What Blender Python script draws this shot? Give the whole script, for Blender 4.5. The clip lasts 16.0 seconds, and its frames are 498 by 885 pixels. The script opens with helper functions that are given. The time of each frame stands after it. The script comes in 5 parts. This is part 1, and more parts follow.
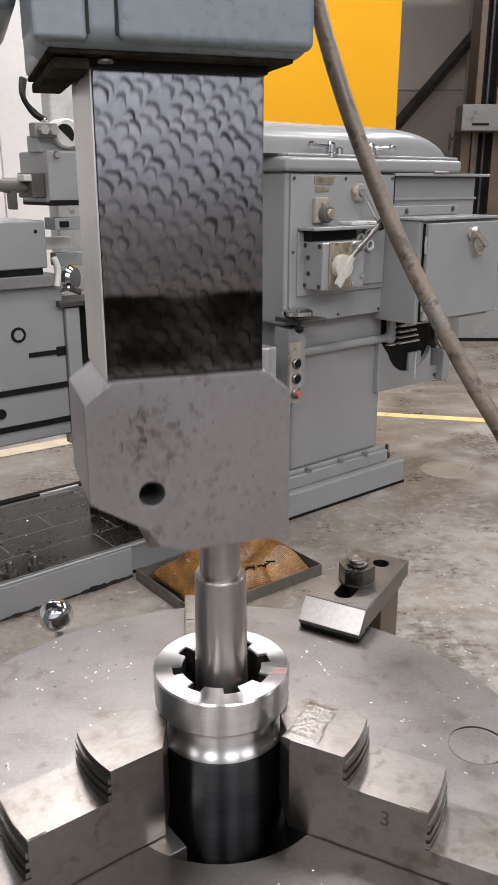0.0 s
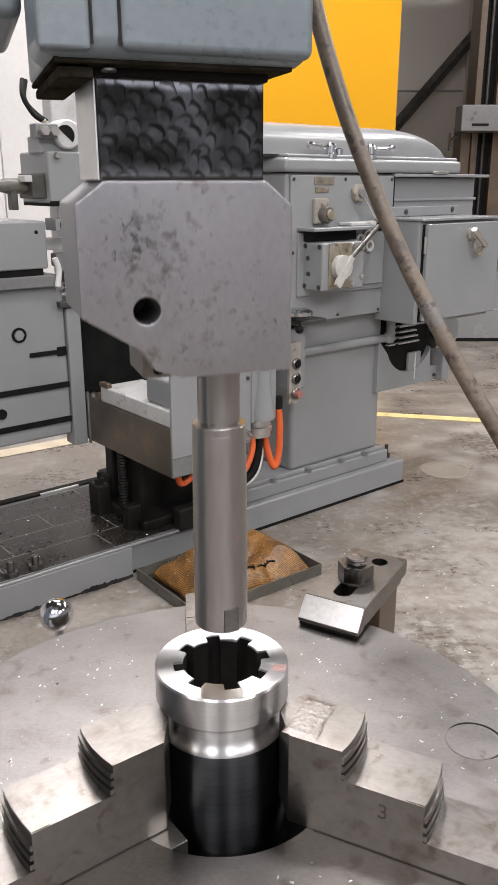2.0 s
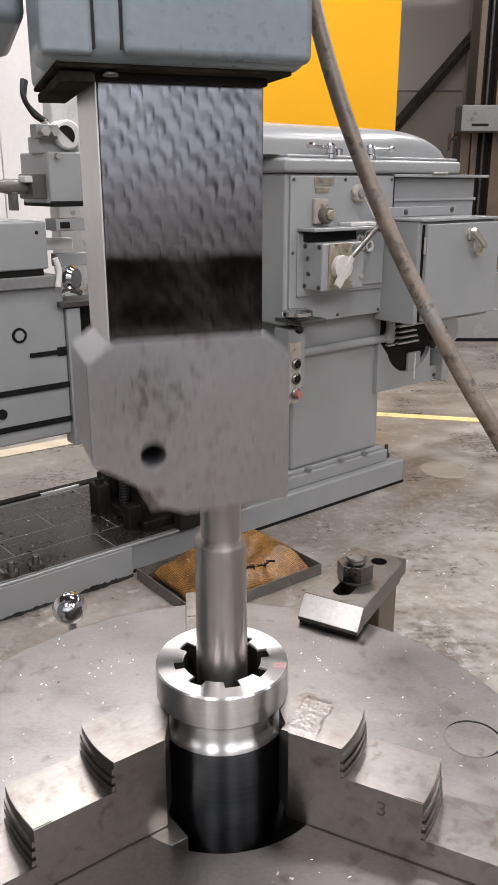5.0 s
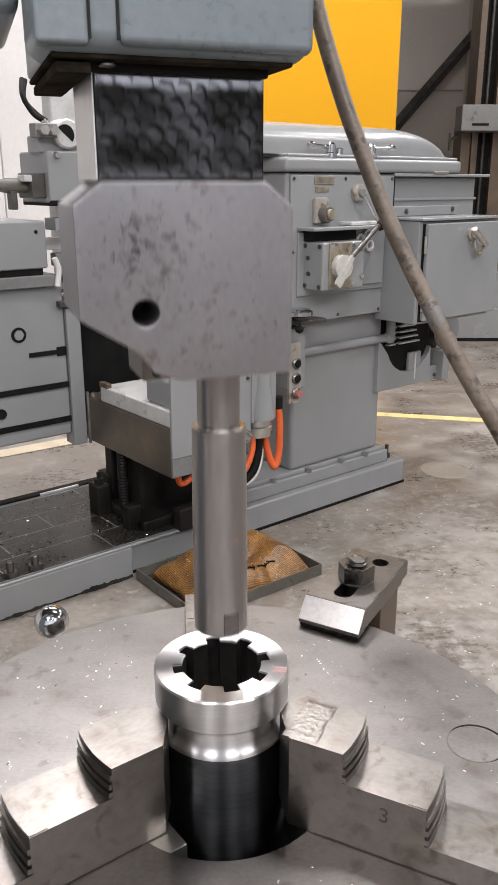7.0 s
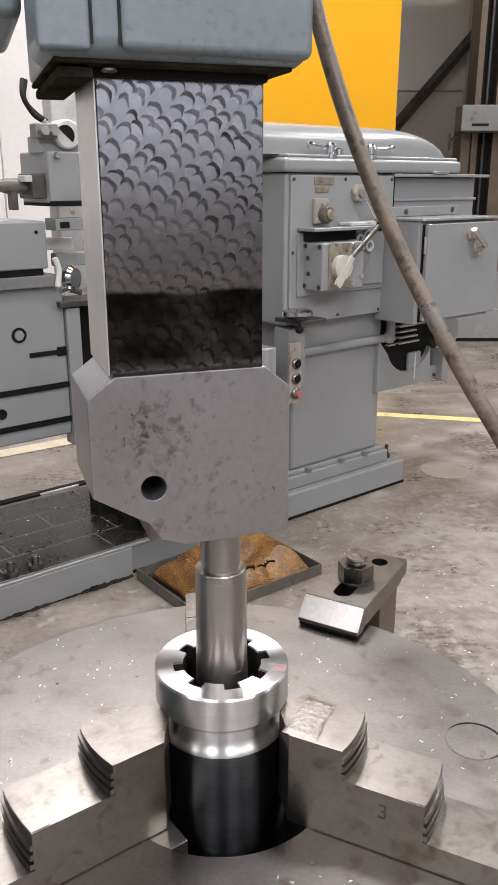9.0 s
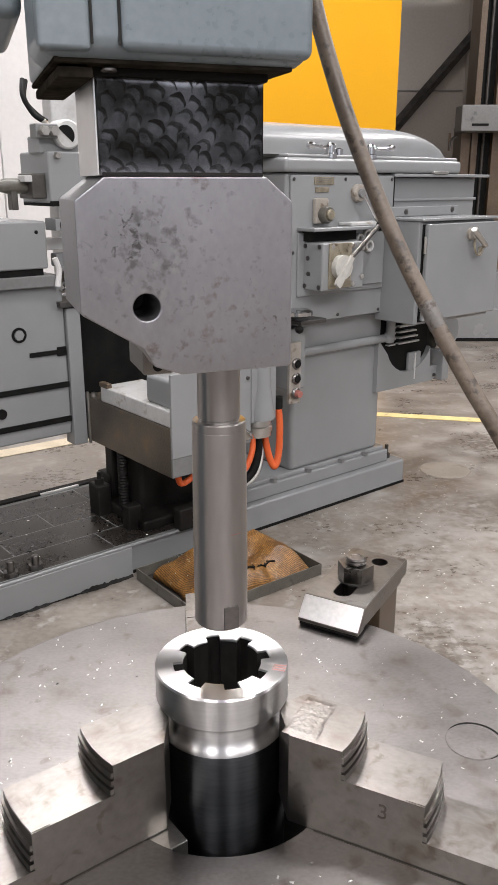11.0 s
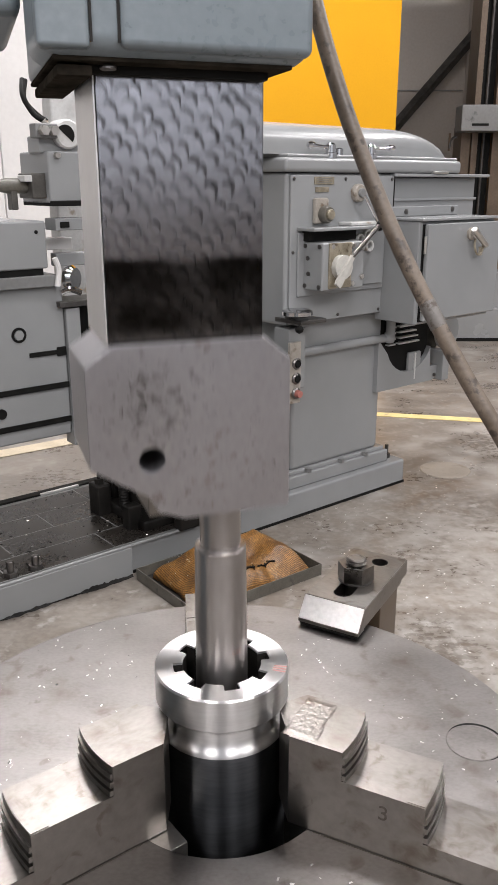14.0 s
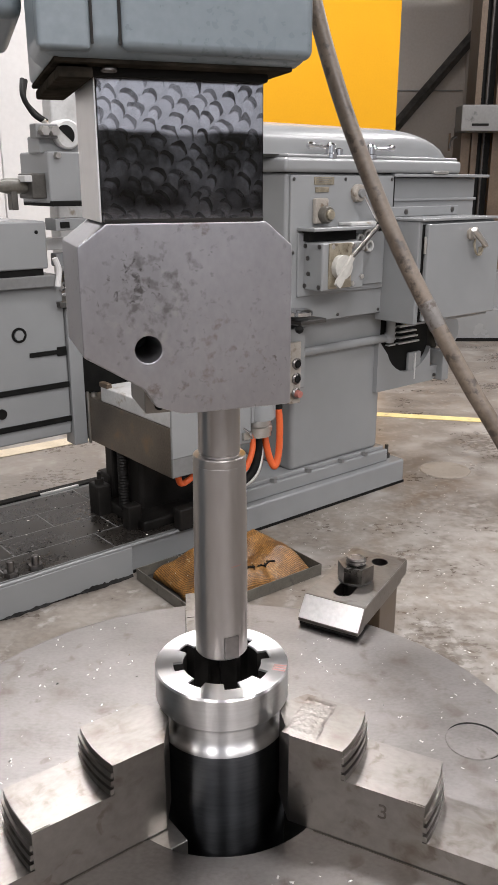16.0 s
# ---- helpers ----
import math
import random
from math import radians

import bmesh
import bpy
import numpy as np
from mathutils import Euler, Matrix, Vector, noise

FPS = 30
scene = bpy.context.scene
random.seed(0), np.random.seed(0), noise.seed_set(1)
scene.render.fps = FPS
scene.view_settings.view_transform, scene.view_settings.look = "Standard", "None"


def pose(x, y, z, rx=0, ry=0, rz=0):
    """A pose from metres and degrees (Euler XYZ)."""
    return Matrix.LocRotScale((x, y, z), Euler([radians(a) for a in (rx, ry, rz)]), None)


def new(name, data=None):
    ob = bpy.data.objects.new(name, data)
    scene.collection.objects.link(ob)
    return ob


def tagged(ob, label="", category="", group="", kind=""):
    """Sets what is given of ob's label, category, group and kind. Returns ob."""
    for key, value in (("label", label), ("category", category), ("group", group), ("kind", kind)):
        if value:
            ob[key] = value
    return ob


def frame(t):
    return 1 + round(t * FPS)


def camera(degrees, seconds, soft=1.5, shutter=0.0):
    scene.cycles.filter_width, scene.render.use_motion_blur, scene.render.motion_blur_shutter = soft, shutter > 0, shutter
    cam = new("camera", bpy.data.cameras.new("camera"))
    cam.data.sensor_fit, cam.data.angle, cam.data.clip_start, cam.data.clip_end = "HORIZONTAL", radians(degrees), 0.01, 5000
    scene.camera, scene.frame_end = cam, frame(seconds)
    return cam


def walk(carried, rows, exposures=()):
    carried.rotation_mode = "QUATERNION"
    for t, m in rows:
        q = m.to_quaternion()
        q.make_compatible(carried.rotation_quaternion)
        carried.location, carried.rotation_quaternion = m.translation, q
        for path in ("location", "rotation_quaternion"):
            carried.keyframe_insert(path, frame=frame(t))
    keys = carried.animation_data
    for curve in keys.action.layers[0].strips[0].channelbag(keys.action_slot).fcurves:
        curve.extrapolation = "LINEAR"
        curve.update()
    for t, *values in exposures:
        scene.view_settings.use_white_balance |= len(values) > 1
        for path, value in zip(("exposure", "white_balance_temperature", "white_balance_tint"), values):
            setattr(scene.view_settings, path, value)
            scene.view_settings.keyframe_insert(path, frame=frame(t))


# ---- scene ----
# ---------------------------------------------------------------- camera
cam = camera(34.28, 16.0, soft=1.5, shutter=0.5)
TILT = 17.8
EYE_Z = 1.40


def dolly(mm):
    """The camera's pose, moved along its line of sight."""
    d = mm / 1000
    return pose(0, d * math.cos(radians(TILT)), EYE_Z - d * math.sin(radians(TILT)), 90 - TILT, 0, 0)


walk(cam, [(t, dolly(mm)) for t, mm in (
    (0, 8.8), (0.5, 7.8), (1, 7.8), (1.5, 0), (2, 0), (2.5, 2), (3, 7.8), (3.5, 5.9), (4, -3), (4.2, -4), (6.3, -5),
    (6.5, -6), (7, 4.9), (7.5, 2), (8, -2), (8.5, -2), (9, 0), (9.2, 0), (11.3, 0), (11.5, 0), (12, 4.9), (12.5, 5.9),
    (13, 0), (13.5, 3), (14, 2), (14.5, 0), (15, 3), (15.5, 0), (16, 0))],
     exposures=((0, 0.04), (1.0, 0.04), (1.5, 0.14), (16, 0.14)))

# ---------------------------------------------------------------- light
world = bpy.data.worlds.new("hall_air")
scene.world = world
world.use_nodes = True
world.node_tree.nodes["Background"].inputs[0].default_value = (0.85, 0.92, 1.0, 1)
world.node_tree.nodes["Background"].inputs[1].default_value = 0.05

LAMP_POWER = 73
LAMP_Z = 4.6
LAMPS = [(-3.3, -2.0)] + [(x, y) for x in (-1.2, 1.2, 3.6) for y in (-3.4, -2.0)] + [(0.9, 1.8), (-3.0, 4.6), (-1.05, 4.0), (0.2, 4.2), (3.6, 4.8), (5.2, 0.4), (4.8, 3.6), (3.4, 6.6)]


# ---------------------------------------------------------------- mesh helpers
def part(name, bm, material, parent=None, label="", smooth=35):
    """Links a bmesh as one mesh object under a thing or a part."""
    bmesh.ops.recalc_face_normals(bm, faces=bm.faces)
    me = bpy.data.meshes.new(name)
    bm.to_mesh(me)
    bm.free()
    if smooth:
        me.polygons.foreach_set("use_smooth", [True] * len(me.polygons))
        me.set_sharp_from_angle(angle=radians(smooth))
    me.materials.append(material)
    ob = new(name, me)
    if 0 < smooth < 60:
        flat = ob.modifiers.new("flat_faces", "WEIGHTED_NORMAL")
        flat.keep_sharp = True
    if parent:
        ob.parent = parent
    if label:
        ob["label"] = label
    return ob


def thing(name, m, label, category, group="", kind=""):
    ob = new(name)
    ob.empty_display_size = 0.05
    ob.matrix_basis = m
    return tagged(ob, label, category, group, kind)


def box(x0, x1, y0, y1, z0, z1, r=0.003, seg=2, bm=None, m=None):
    """A block with rounded edges, added to bm."""
    b = bmesh.new()
    bmesh.ops.create_cube(b, size=1)
    bmesh.ops.transform(b, matrix=Matrix.Translation(((x0 + x1) / 2, (y0 + y1) / 2, (z0 + z1) / 2)) @ Matrix.Diagonal((x1 - x0, y1 - y0, z1 - z0, 1)), verts=b.verts)
    if r:
        r = min(r, 0.45 * min(x1 - x0, y1 - y0, z1 - z0))
        bmesh.ops.bevel(b, geom=b.edges[:], offset=r, segments=seg, affect="EDGES", profile=0.5)
    return join(bm, b, m)


def join(bm, b, m=None):
    if m is not None:
        bmesh.ops.transform(b, matrix=m, verts=b.verts)
    if bm is None:
        return b
    me = bpy.data.meshes.new("tmp")
    b.to_mesh(me)
    b.free()
    bm.from_mesh(me)
    bpy.data.meshes.remove(me)
    return bm


def lathe(profile, n=48, bm=None, m=None, caps=True):
    """Turns (radius, z) pairs about the z axis."""
    b = bmesh.new()
    rings = []
    for r, z in profile:
        if r < 1e-6:
            rings.append([b.verts.new((0, 0, z))])
        else:
            rings.append([b.verts.new((r * math.cos(2 * math.pi * i / n), r * math.sin(2 * math.pi * i / n), z)) for i in range(n)])
    for p, q in zip(rings, rings[1:]):
        for i in range(n):
            j = (i + 1) % n
            f = [p[i % len(p)], p[j % len(p)], q[j % len(q)], q[i % len(q)]]
            f = [v for k, v in enumerate(f) if v not in f[:k]]
            if len(f) > 2:
                b.faces.new(f)
    if caps:
        for ring in (rings[0], rings[-1]):
            if len(ring) > 2:
                b.faces.new(ring)
    return join(bm, b, m)


def cyl(r, p, q, n=24, bevel=0.0, bm=None, r2=None):
    """A rod from p to q, with chamfered ends."""
    p, q = Vector(p), Vector(q)
    h = (q - p).length
    e = r if r2 is None else r2
    prof = [(r - bevel, 0), (r, bevel), (e, h - bevel), (e - bevel, h)] if bevel else [(r, 0), (e, h)]
    m = Matrix.Translation(p) @ (q - p).to_track_quat("Z", "Y").to_matrix().to_4x4()
    return lathe(prof, n, bm, m)


def prism(outline, z0, z1, r=0.0, bm=None, m=None, seg=2):
    """A plate with this outline (x, y), from z0 to z1."""
    b = bmesh.new()
    bot = [b.verts.new((x, y, z0)) for x, y in outline]
    top = [b.verts.new((x, y, z1)) for x, y in outline]
    b.faces.new(bot[::-1])
    b.faces.new(top)
    n = len(outline)
    for i in range(n):
        b.faces.new((bot[i], bot[(i + 1) % n], top[(i + 1) % n], top[i]))
    if r:
        bmesh.ops.bevel(b, geom=[e for e in b.edges if e.calc_face_angle(0) > 0.35], offset=r, segments=seg, affect="EDGES", profile=0.5)
    return join(bm, b, m)


def hexagon(r, z0, z1, m=None, bm=None):
    b = prism([(r * math.cos(math.pi * i / 3), r * math.sin(math.pi * i / 3)) for i in range(6)], z0, z1, r * 0.09)
    return join(bm, b, m)


def tube(points, r, n=12, bm=None, steps=8):
    """A round hose through the points, smoothed."""
    pts = [Vector(p) for p in points]
    path = []
    for i in range(len(pts) - 1):
        p0, p1, p2, p3 = pts[max(i - 1, 0)], pts[i], pts[i + 1], pts[min(i + 2, len(pts) - 1)]
        for k in range(steps):
            t = k / steps
            path.append(0.5 * ((2 * p1) + (p2 - p0) * t + (2 * p0 - 5 * p1 + 4 * p2 - p3) * t * t + (3 * p1 - p0 - 3 * p2 + p3) * t ** 3))
    path.append(pts[-1])
    b = bmesh.new()
    rings, up = [], Vector((0.31, 0.2, 0.93)).normalized()
    for i, p in enumerate(path):
        d = (path[min(i + 1, len(path) - 1)] - path[max(i - 1, 0)]).normalized()
        s = d.cross(up).normalized()
        up = s.cross(d)
        rings.append([b.verts.new(p + r * (math.cos(a) * s + math.sin(a) * up)) for a in (2 * math.pi * k / n for k in range(n))])
    for p, q in zip(rings, rings[1:]):
        for k in range(n):
            b.faces.new((p[k], p[(k + 1) % n], q[(k + 1) % n], q[k]))
    b.faces.new(rings[0])
    b.faces.new(rings[-1])
    return join(bm, b)


# ---------------------------------------------------------------- materials
def surface(name, low, high, rough=0.5, metal=0.0, coarse=6.0, fine=120.0, spread=0.12, bump=0.1, depth=0.001, coat=0.0, stretch=(1, 1, 1), spots=None, turned=0.0, shine=0.5):
    """Colour between two tones by coarse stains and fine grain, with uneven gloss and relief."""
    m = bpy.data.materials.new(name)
    m.use_nodes = True
    n, l = m.node_tree.nodes, m.node_tree.links
    bsdf = n["Principled BSDF"]
    pos = n.new("ShaderNodeTexCoord")
    mp = n.new("ShaderNodeMapping")
    mp.inputs["Scale"].default_value = stretch
    l.new(pos.outputs["Object"], mp.inputs[0])
    a, b = n.new("ShaderNodeTexNoise"), n.new("ShaderNodeTexNoise")
    for t, s, d in ((a, coarse, 5), (b, fine, 3)):
        t.inputs["Scale"].default_value, t.inputs["Detail"].default_value = s, d
        l.new(mp.outputs[0], t.inputs["Vector"])
    mix = n.new("ShaderNodeMath")
    mix.operation = "MULTIPLY_ADD"
    mix.inputs[1].default_value = 0.35
    l.new(b.outputs[0], mix.inputs[0])
    k = n.new("ShaderNodeMath")
    k.operation = "MULTIPLY"
    k.inputs[1].default_value = 0.65
    l.new(a.outputs[0], k.inputs[0])
    l.new(k.outputs[0], mix.inputs[2])
    ramp = n.new("ShaderNodeValToRGB")
    ramp.color_ramp.elements[0].position, ramp.color_ramp.elements[1].position = 0.36, 0.64
    ramp.color_ramp.elements[0].color, ramp.color_ramp.elements[1].color = (*low, 1), (*high, 1)
    l.new(mix.outputs[0], ramp.inputs[0])
    colour = ramp.outputs[0]
    if spots:
        tone, scale, edge = spots
        w = n.new("ShaderNodeTexNoise")
        w.inputs["Scale"].default_value, w.inputs["Detail"].default_value, w.inputs["Roughness"].default_value = scale, 5, 0.58
        l.new(pos.outputs["Object"], w.inputs["Vector"])
        wr = n.new("ShaderNodeMapRange")
        wr.inputs[1].default_value, wr.inputs[2].default_value = edge, edge + 0.09
        l.new(w.outputs[0], wr.inputs[0])
        wm = n.new("ShaderNodeMix")
        wm.data_type = "RGBA"
        l.new(wr.outputs[0], wm.inputs[0])
        l.new(colour, wm.inputs[6])
        wm.inputs[7].default_value = (*tone, 1)
        colour = wm.outputs[2]
    l.new(colour, bsdf.inputs["Base Color"])
    rr = n.new("ShaderNodeMapRange")
    rr.inputs[1].default_value, rr.inputs[2].default_value = 0.3, 0.7
    rr.inputs[3].default_value, rr.inputs[4].default_value = max(0.02, rough - spread), min(1, rough + spread)
    l.new(mix.outputs[0], rr.inputs[0])
    l.new(rr.outputs[0], bsdf.inputs["Roughness"])
    bsdf.inputs["Metallic"].default_value = metal
    bsdf.inputs["Specular IOR Level"].default_value = shine
    bsdf.inputs["Coat Weight"].default_value = coat
    if turned:
        bsdf.inputs["Anisotropic"].default_value, bsdf.inputs["Anisotropic Rotation"].default_value = turned, 0.25
        tan = n.new("ShaderNodeTangent")
        tan.direction_type, tan.axis = "RADIAL", "Z"
        l.new(tan.outputs[0], bsdf.inputs["Tangent"])
    bu = n.new("ShaderNodeBump")
    bu.inputs["Strength"].default_value, bu.inputs["Distance"].default_value = bump, depth
    l.new(mix.outputs[0], bu.inputs["Height"])
    l.new(bu.outputs[0], bsdf.inputs["Normal"])
    return m


def glow(name, colour, strength):
    m = bpy.data.materials.new(name)
    m.use_nodes = True
    b = m.node_tree.nodes["Principled BSDF"]
    b.inputs["Base Color"].default_value = (0.8, 0.8, 0.8, 1)
    b.inputs["Emission Color"].default_value = (*colour, 1)
    b.inputs["Emission Strength"].default_value = strength
    return m


GREY = surface("machine_grey_enamel", (0.232, 0.239, 0.242), (0.262, 0.269, 0.271), 0.25, 0, 1.1, 6, 0.03, 0.0, 0.0006)
GRIME = surface("black_greasy_iron", (0.005, 0.0047, 0.0043), (0.017, 0.0155, 0.014), 0.5, 0, 12, 160, 0.14, 0.3, 0.001, shine=0.2)
QUILL = surface("oily_grey_brown_paint", (0.075, 0.069, 0.057), (0.13, 0.121, 0.102), 0.4, 0, 14, 120, 0.1, 0.1, 0.0006, spots=((0.045, 0.04, 0.034), 20, 0.6))
GUIDE = surface("greasy_black_guide", (0.018, 0.016, 0.013), (0.05, 0.042, 0.033), 0.7, 0, 30, 160, 0.1, 0.2, 0.0006, shine=0.0)
DARK_BLOCK = surface("dark_oily_cast_iron", (0.05, 0.047, 0.042), (0.09, 0.085, 0.076), 0.42, 0.1, 14, 120, 0.1, 0.15, 0.0006)
WORN = surface("bright_worn_steel", (0.42, 0.41, 0.4), (0.56, 0.55, 0.535), 0.38, 1, 18, 220, 0.08, 0.1, 0.0004, spots=((0.2, 0.185, 0.17), 60, 0.64))
SLAT = surface("pale_grey_enamel", (0.44, 0.44, 0.43), (0.57, 0.57, 0.56), 0.4, 0, 12, 90, 0.06, 0.05, 0.0005, spots=((0.3, 0.26, 0.21), 13, 0.6))
IVORY = surface("ivory_plastic", (0.42, 0.41, 0.38), (0.52, 0.51, 0.47), 0.4, 0, 30, 200, 0.06, 0.05, 0.0005)
GREY_DARK = surface("machine_grey_worn", (0.14, 0.142, 0.14), (0.19, 0.192, 0.19), 0.45, 0, 5, 50, 0.1, 0.1, 0.001, spots=((0.05, 0.05, 0.05), 9, 0.62))
HEAD_BLUE = surface("slotter_blue_grey_enamel", (0.14, 0.166, 0.182), (0.195, 0.222, 0.238), 0.33, 0, 9, 200, 0.08, 0.15, 0.0006, spots=((0.06, 0.065, 0.065), 18, 0.7))
STEEL = surface("ground_steel", (0.5, 0.48, 0.45), (0.62, 0.6, 0.57), 0.36, 1, 14, 300, 0.08, 0.05, 0.0004)
STEEL_DULL = surface("dull_chuck_steel", (0.15, 0.14, 0.133), (0.215, 0.203, 0.195), 0.37, 1, 16, 260, 0.08, 0.03, 0.0004, stretch=(1, 1.6, 1), spots=((0.115, 0.1, 0.088), 26, 0.62))
STEEL_FRESH = surface("freshly_turned_steel", (0.46, 0.455, 0.45), (0.56, 0.555, 0.55), 0.29, 1, 4, 60, 0.03, 0.0, 0.0002, stretch=(1, 1, 9), turned=0.97)
# turned steel darkened in colour for the dark surroundings it mirrors
STEEL_BLACK = surface("steel_with_dark_reflection", (0.055, 0.058, 0.062), (0.085, 0.088, 0.094), 0.3, 1, 4, 60, 0.02, 0.0, 0.0002, stretch=(1, 1, 9), turned=1.0)
STEEL_JAW = surface("worn_jaw_steel", (0.165, 0.153, 0.141), (0.232, 0.218, 0.203), 0.33, 1, 16, 160, 0.03, 0.0, 0.0003, stretch=(1, 2.0, 1))
DARK_NUT = surface("dark_nut_steel", (0.12, 0.112, 0.104), (0.2, 0.188, 0.175), 0.32, 1, 30, 220, 0.08, 0.06, 0.0004)
TAPE = surface("worn_grey_tape", (0.1, 0.09, 0.08), (0.16, 0.148, 0.138), 0.42, 0, 60, 300, 0.1, 0.2, 0.0005, spots=((0.07, 0.055, 0.043), 120, 0.52))
STAMP = surface("stamped_figure_grime", (0.07, 0.06, 0.05), (0.13, 0.115, 0.1), 0.5, 0.6, 90, 400, 0.1, 0.1, 0.0004)
# extra pale, so the white wall's reflection is partly in the colour
STEEL_BRIGHT = surface("steel_with_painted_sheen", (0.76, 0.74, 0.72), (0.84, 0.825, 0.81), 0.38, 1, 8, 60, 0.04, 0.0, 0.0003)
STEEL_DARK = surface("dark_oiled_steel", (0.05, 0.048, 0.045), (0.1, 0.095, 0.09), 0.4, 0.6, 18, 220, 0.1, 0.2, 0.0006)
STEEL_BAR = surface("tool_bar_steel", (0.3, 0.284, 0.274), (0.38, 0.36, 0.348), 0.33, 1, 10, 60, 0.03, 0.0, 0.0002, stretch=(2, 2, 0.5), turned=0.7)
HOLDER = surface("tool_block_steel", (0.33, 0.323, 0.335), (0.4, 0.393, 0.408), 0.4, 0.95, 14, 200, 0.05, 0.03, 0.0004, stretch=(1.3, 1, 0.8), spots=((0.2, 0.165, 0.15), 60, 0.67))
# black hoses and knobs; also stands in for shade in gaps and recesses
BLACK = surface("black_rubber_and_shade", (0.006, 0.006, 0.006), (0.012, 0.012, 0.011), 0.65, 0, 20, 200, 0.1, 0.1, 0.0005, shine=0.12)
CHROME = surface("polished_chrome", (0.58, 0.58, 0.59), (0.68, 0.68, 0.69), 0.1, 1, 30, 160, 0.05, 0.02, 0.0002)
RUBBER = surface("grimy_hose_rubber", (0.085, 0.064, 0.046), (0.165, 0.13, 0.1), 0.46, 0, 30, 300, 0.12, 0.25, 0.0006, spots=((0.045, 0.034, 0.026), 90, 0.56))
CONCRETE = surface("oily_concrete", (0.115, 0.096, 0.079), (0.27, 0.243, 0.212), 0.36, 0, 2.6, 34, 0.18, 0.15, 0.0015, stretch=(1, 1.3, 1), spots=((0.33, 0.31, 0.285), 11, 0.6))
WALL = surface("beige_hall_wall", (0.3, 0.275, 0.25), (0.36, 0.33, 0.3), 0.75, 0, 0.8, 40, 0.08, 0.1, 0.002)
PALE = surface("pale_grey_hall_wall", (0.3, 0.31, 0.33), (0.37, 0.38, 0.4), 0.75, 0, 0.8, 40, 0.08, 0.1, 0.002)
PALE_BLUE = surface("pale_blue_hall_wall", (0.5, 0.54, 0.6), (0.58, 0.62, 0.68), 0.7, 0, 0.8, 40, 0.08, 0.1, 0.002)
# tone of the unseen wall foot that darkens the ram's reflection
DADO = surface("dark_brown_for_reflection", (0.07, 0.052, 0.04), (0.105, 0.08, 0.062), 0.7, 0, 1.5, 40, 0.08, 0.1, 0.002)
ROOF = surface("dark_hall_ceiling", (0.06, 0.06, 0.065), (0.1, 0.1, 0.105), 0.8, 0, 0.8, 40, 0.08, 0.1, 0.002)
WHITE = surface("white_wall_panel", (0.62, 0.612, 0.603), (0.69, 0.681, 0.672), 0.6, 0, 0.9, 30, 0.08, 0.05, 0.001)
YELLOW = surface("yellow_enamel", (0.62, 0.298, 0.002), (0.67, 0.325, 0.003), 0.6, 0, 1.5, 90, 0.06, 0.05, 0.0006, shine=0.25)
CREAM = surface("cream_floor_paint", (0.5, 0.43, 0.31), (0.66, 0.58, 0.44), 0.6, 0, 6, 90, 0.1, 0.1, 0.0006, spots=((0.35, 0.3, 0.22), 12, 0.62))
LINE = surface("yellow_floor_paint", (0.6, 0.47, 0.2), (0.75, 0.62, 0.3), 0.6, 0, 6, 90, 0.1, 0.1, 0.0006, spots=((0.35, 0.3, 0.22), 12, 0.6))
ORANGE = surface("orange_cable_sheath", (0.6, 0.095, 0.022), (0.7, 0.13, 0.032), 0.45, 0, 10, 100, 0.05, 0.05, 0.0005, spots=((0.4, 0.08, 0.03), 30, 0.66))
PAD = surface("beige_plastic", (0.27, 0.245, 0.21), (0.38, 0.35, 0.31), 0.45, 0, 20, 200, 0.06, 0.05, 0.0005, spots=((0.16, 0.12, 0.085), 18, 0.55))
BRASS = surface("aged_brass_plate", (0.2, 0.17, 0.12), (0.4, 0.36, 0.28), 0.45, 0.5, 30, 200, 0.1, 0.1, 0.0005, spots=((0.12, 0.09, 0.06), 26, 0.56))
RED = surface("faded_red_plastic", (0.33, 0.12, 0.1), (0.42, 0.17, 0.14), 0.45, 0, 30, 200, 0.06, 0.05, 0.0005)
INK = surface("faint_red_ink", (0.4, 0.22, 0.2), (0.5, 0.3, 0.27), 0.5, 0.4, 60, 300, 0.06, 0.05, 0.0005)
OILY = surface("oily_plate_steel", (0.012, 0.0108, 0.0095), (0.036, 0.0315, 0.027), 0.3, 0.0, 5, 90, 0.12, 0.12, 0.0008, spots=((0.08, 0.07, 0.06), 9, 0.68), shine=0.3)


SHEET = surface("bare_brown_sheet", (0.09, 0.075, 0.06), (0.17, 0.145, 0.115), 0.4, 0.5, 5, 120, 0.1, 0.12, 0.0006, spots=((0.22, 0.15, 0.09), 5, 0.6))
RUST = surface("brown_oiled_slideway", (0.075, 0.052, 0.034), (0.13, 0.094, 0.064), 0.42, 0.2, 4, 60, 0.1, 0.1, 0.0006)
PATCH = surface("pale_floor_patch", (0.25, 0.22, 0.185), (0.32, 0.288, 0.246), 0.5, 0, 9, 60, 0.1, 0.1, 0.001, spots=((0.2, 0.165, 0.13), 14, 0.58))
SWARF = surface("bright_swarf", (0.6, 0.58, 0.55), (0.75, 0.73, 0.7), 0.3, 0.8, 60, 300, 0.1, 0.1, 0.0005)


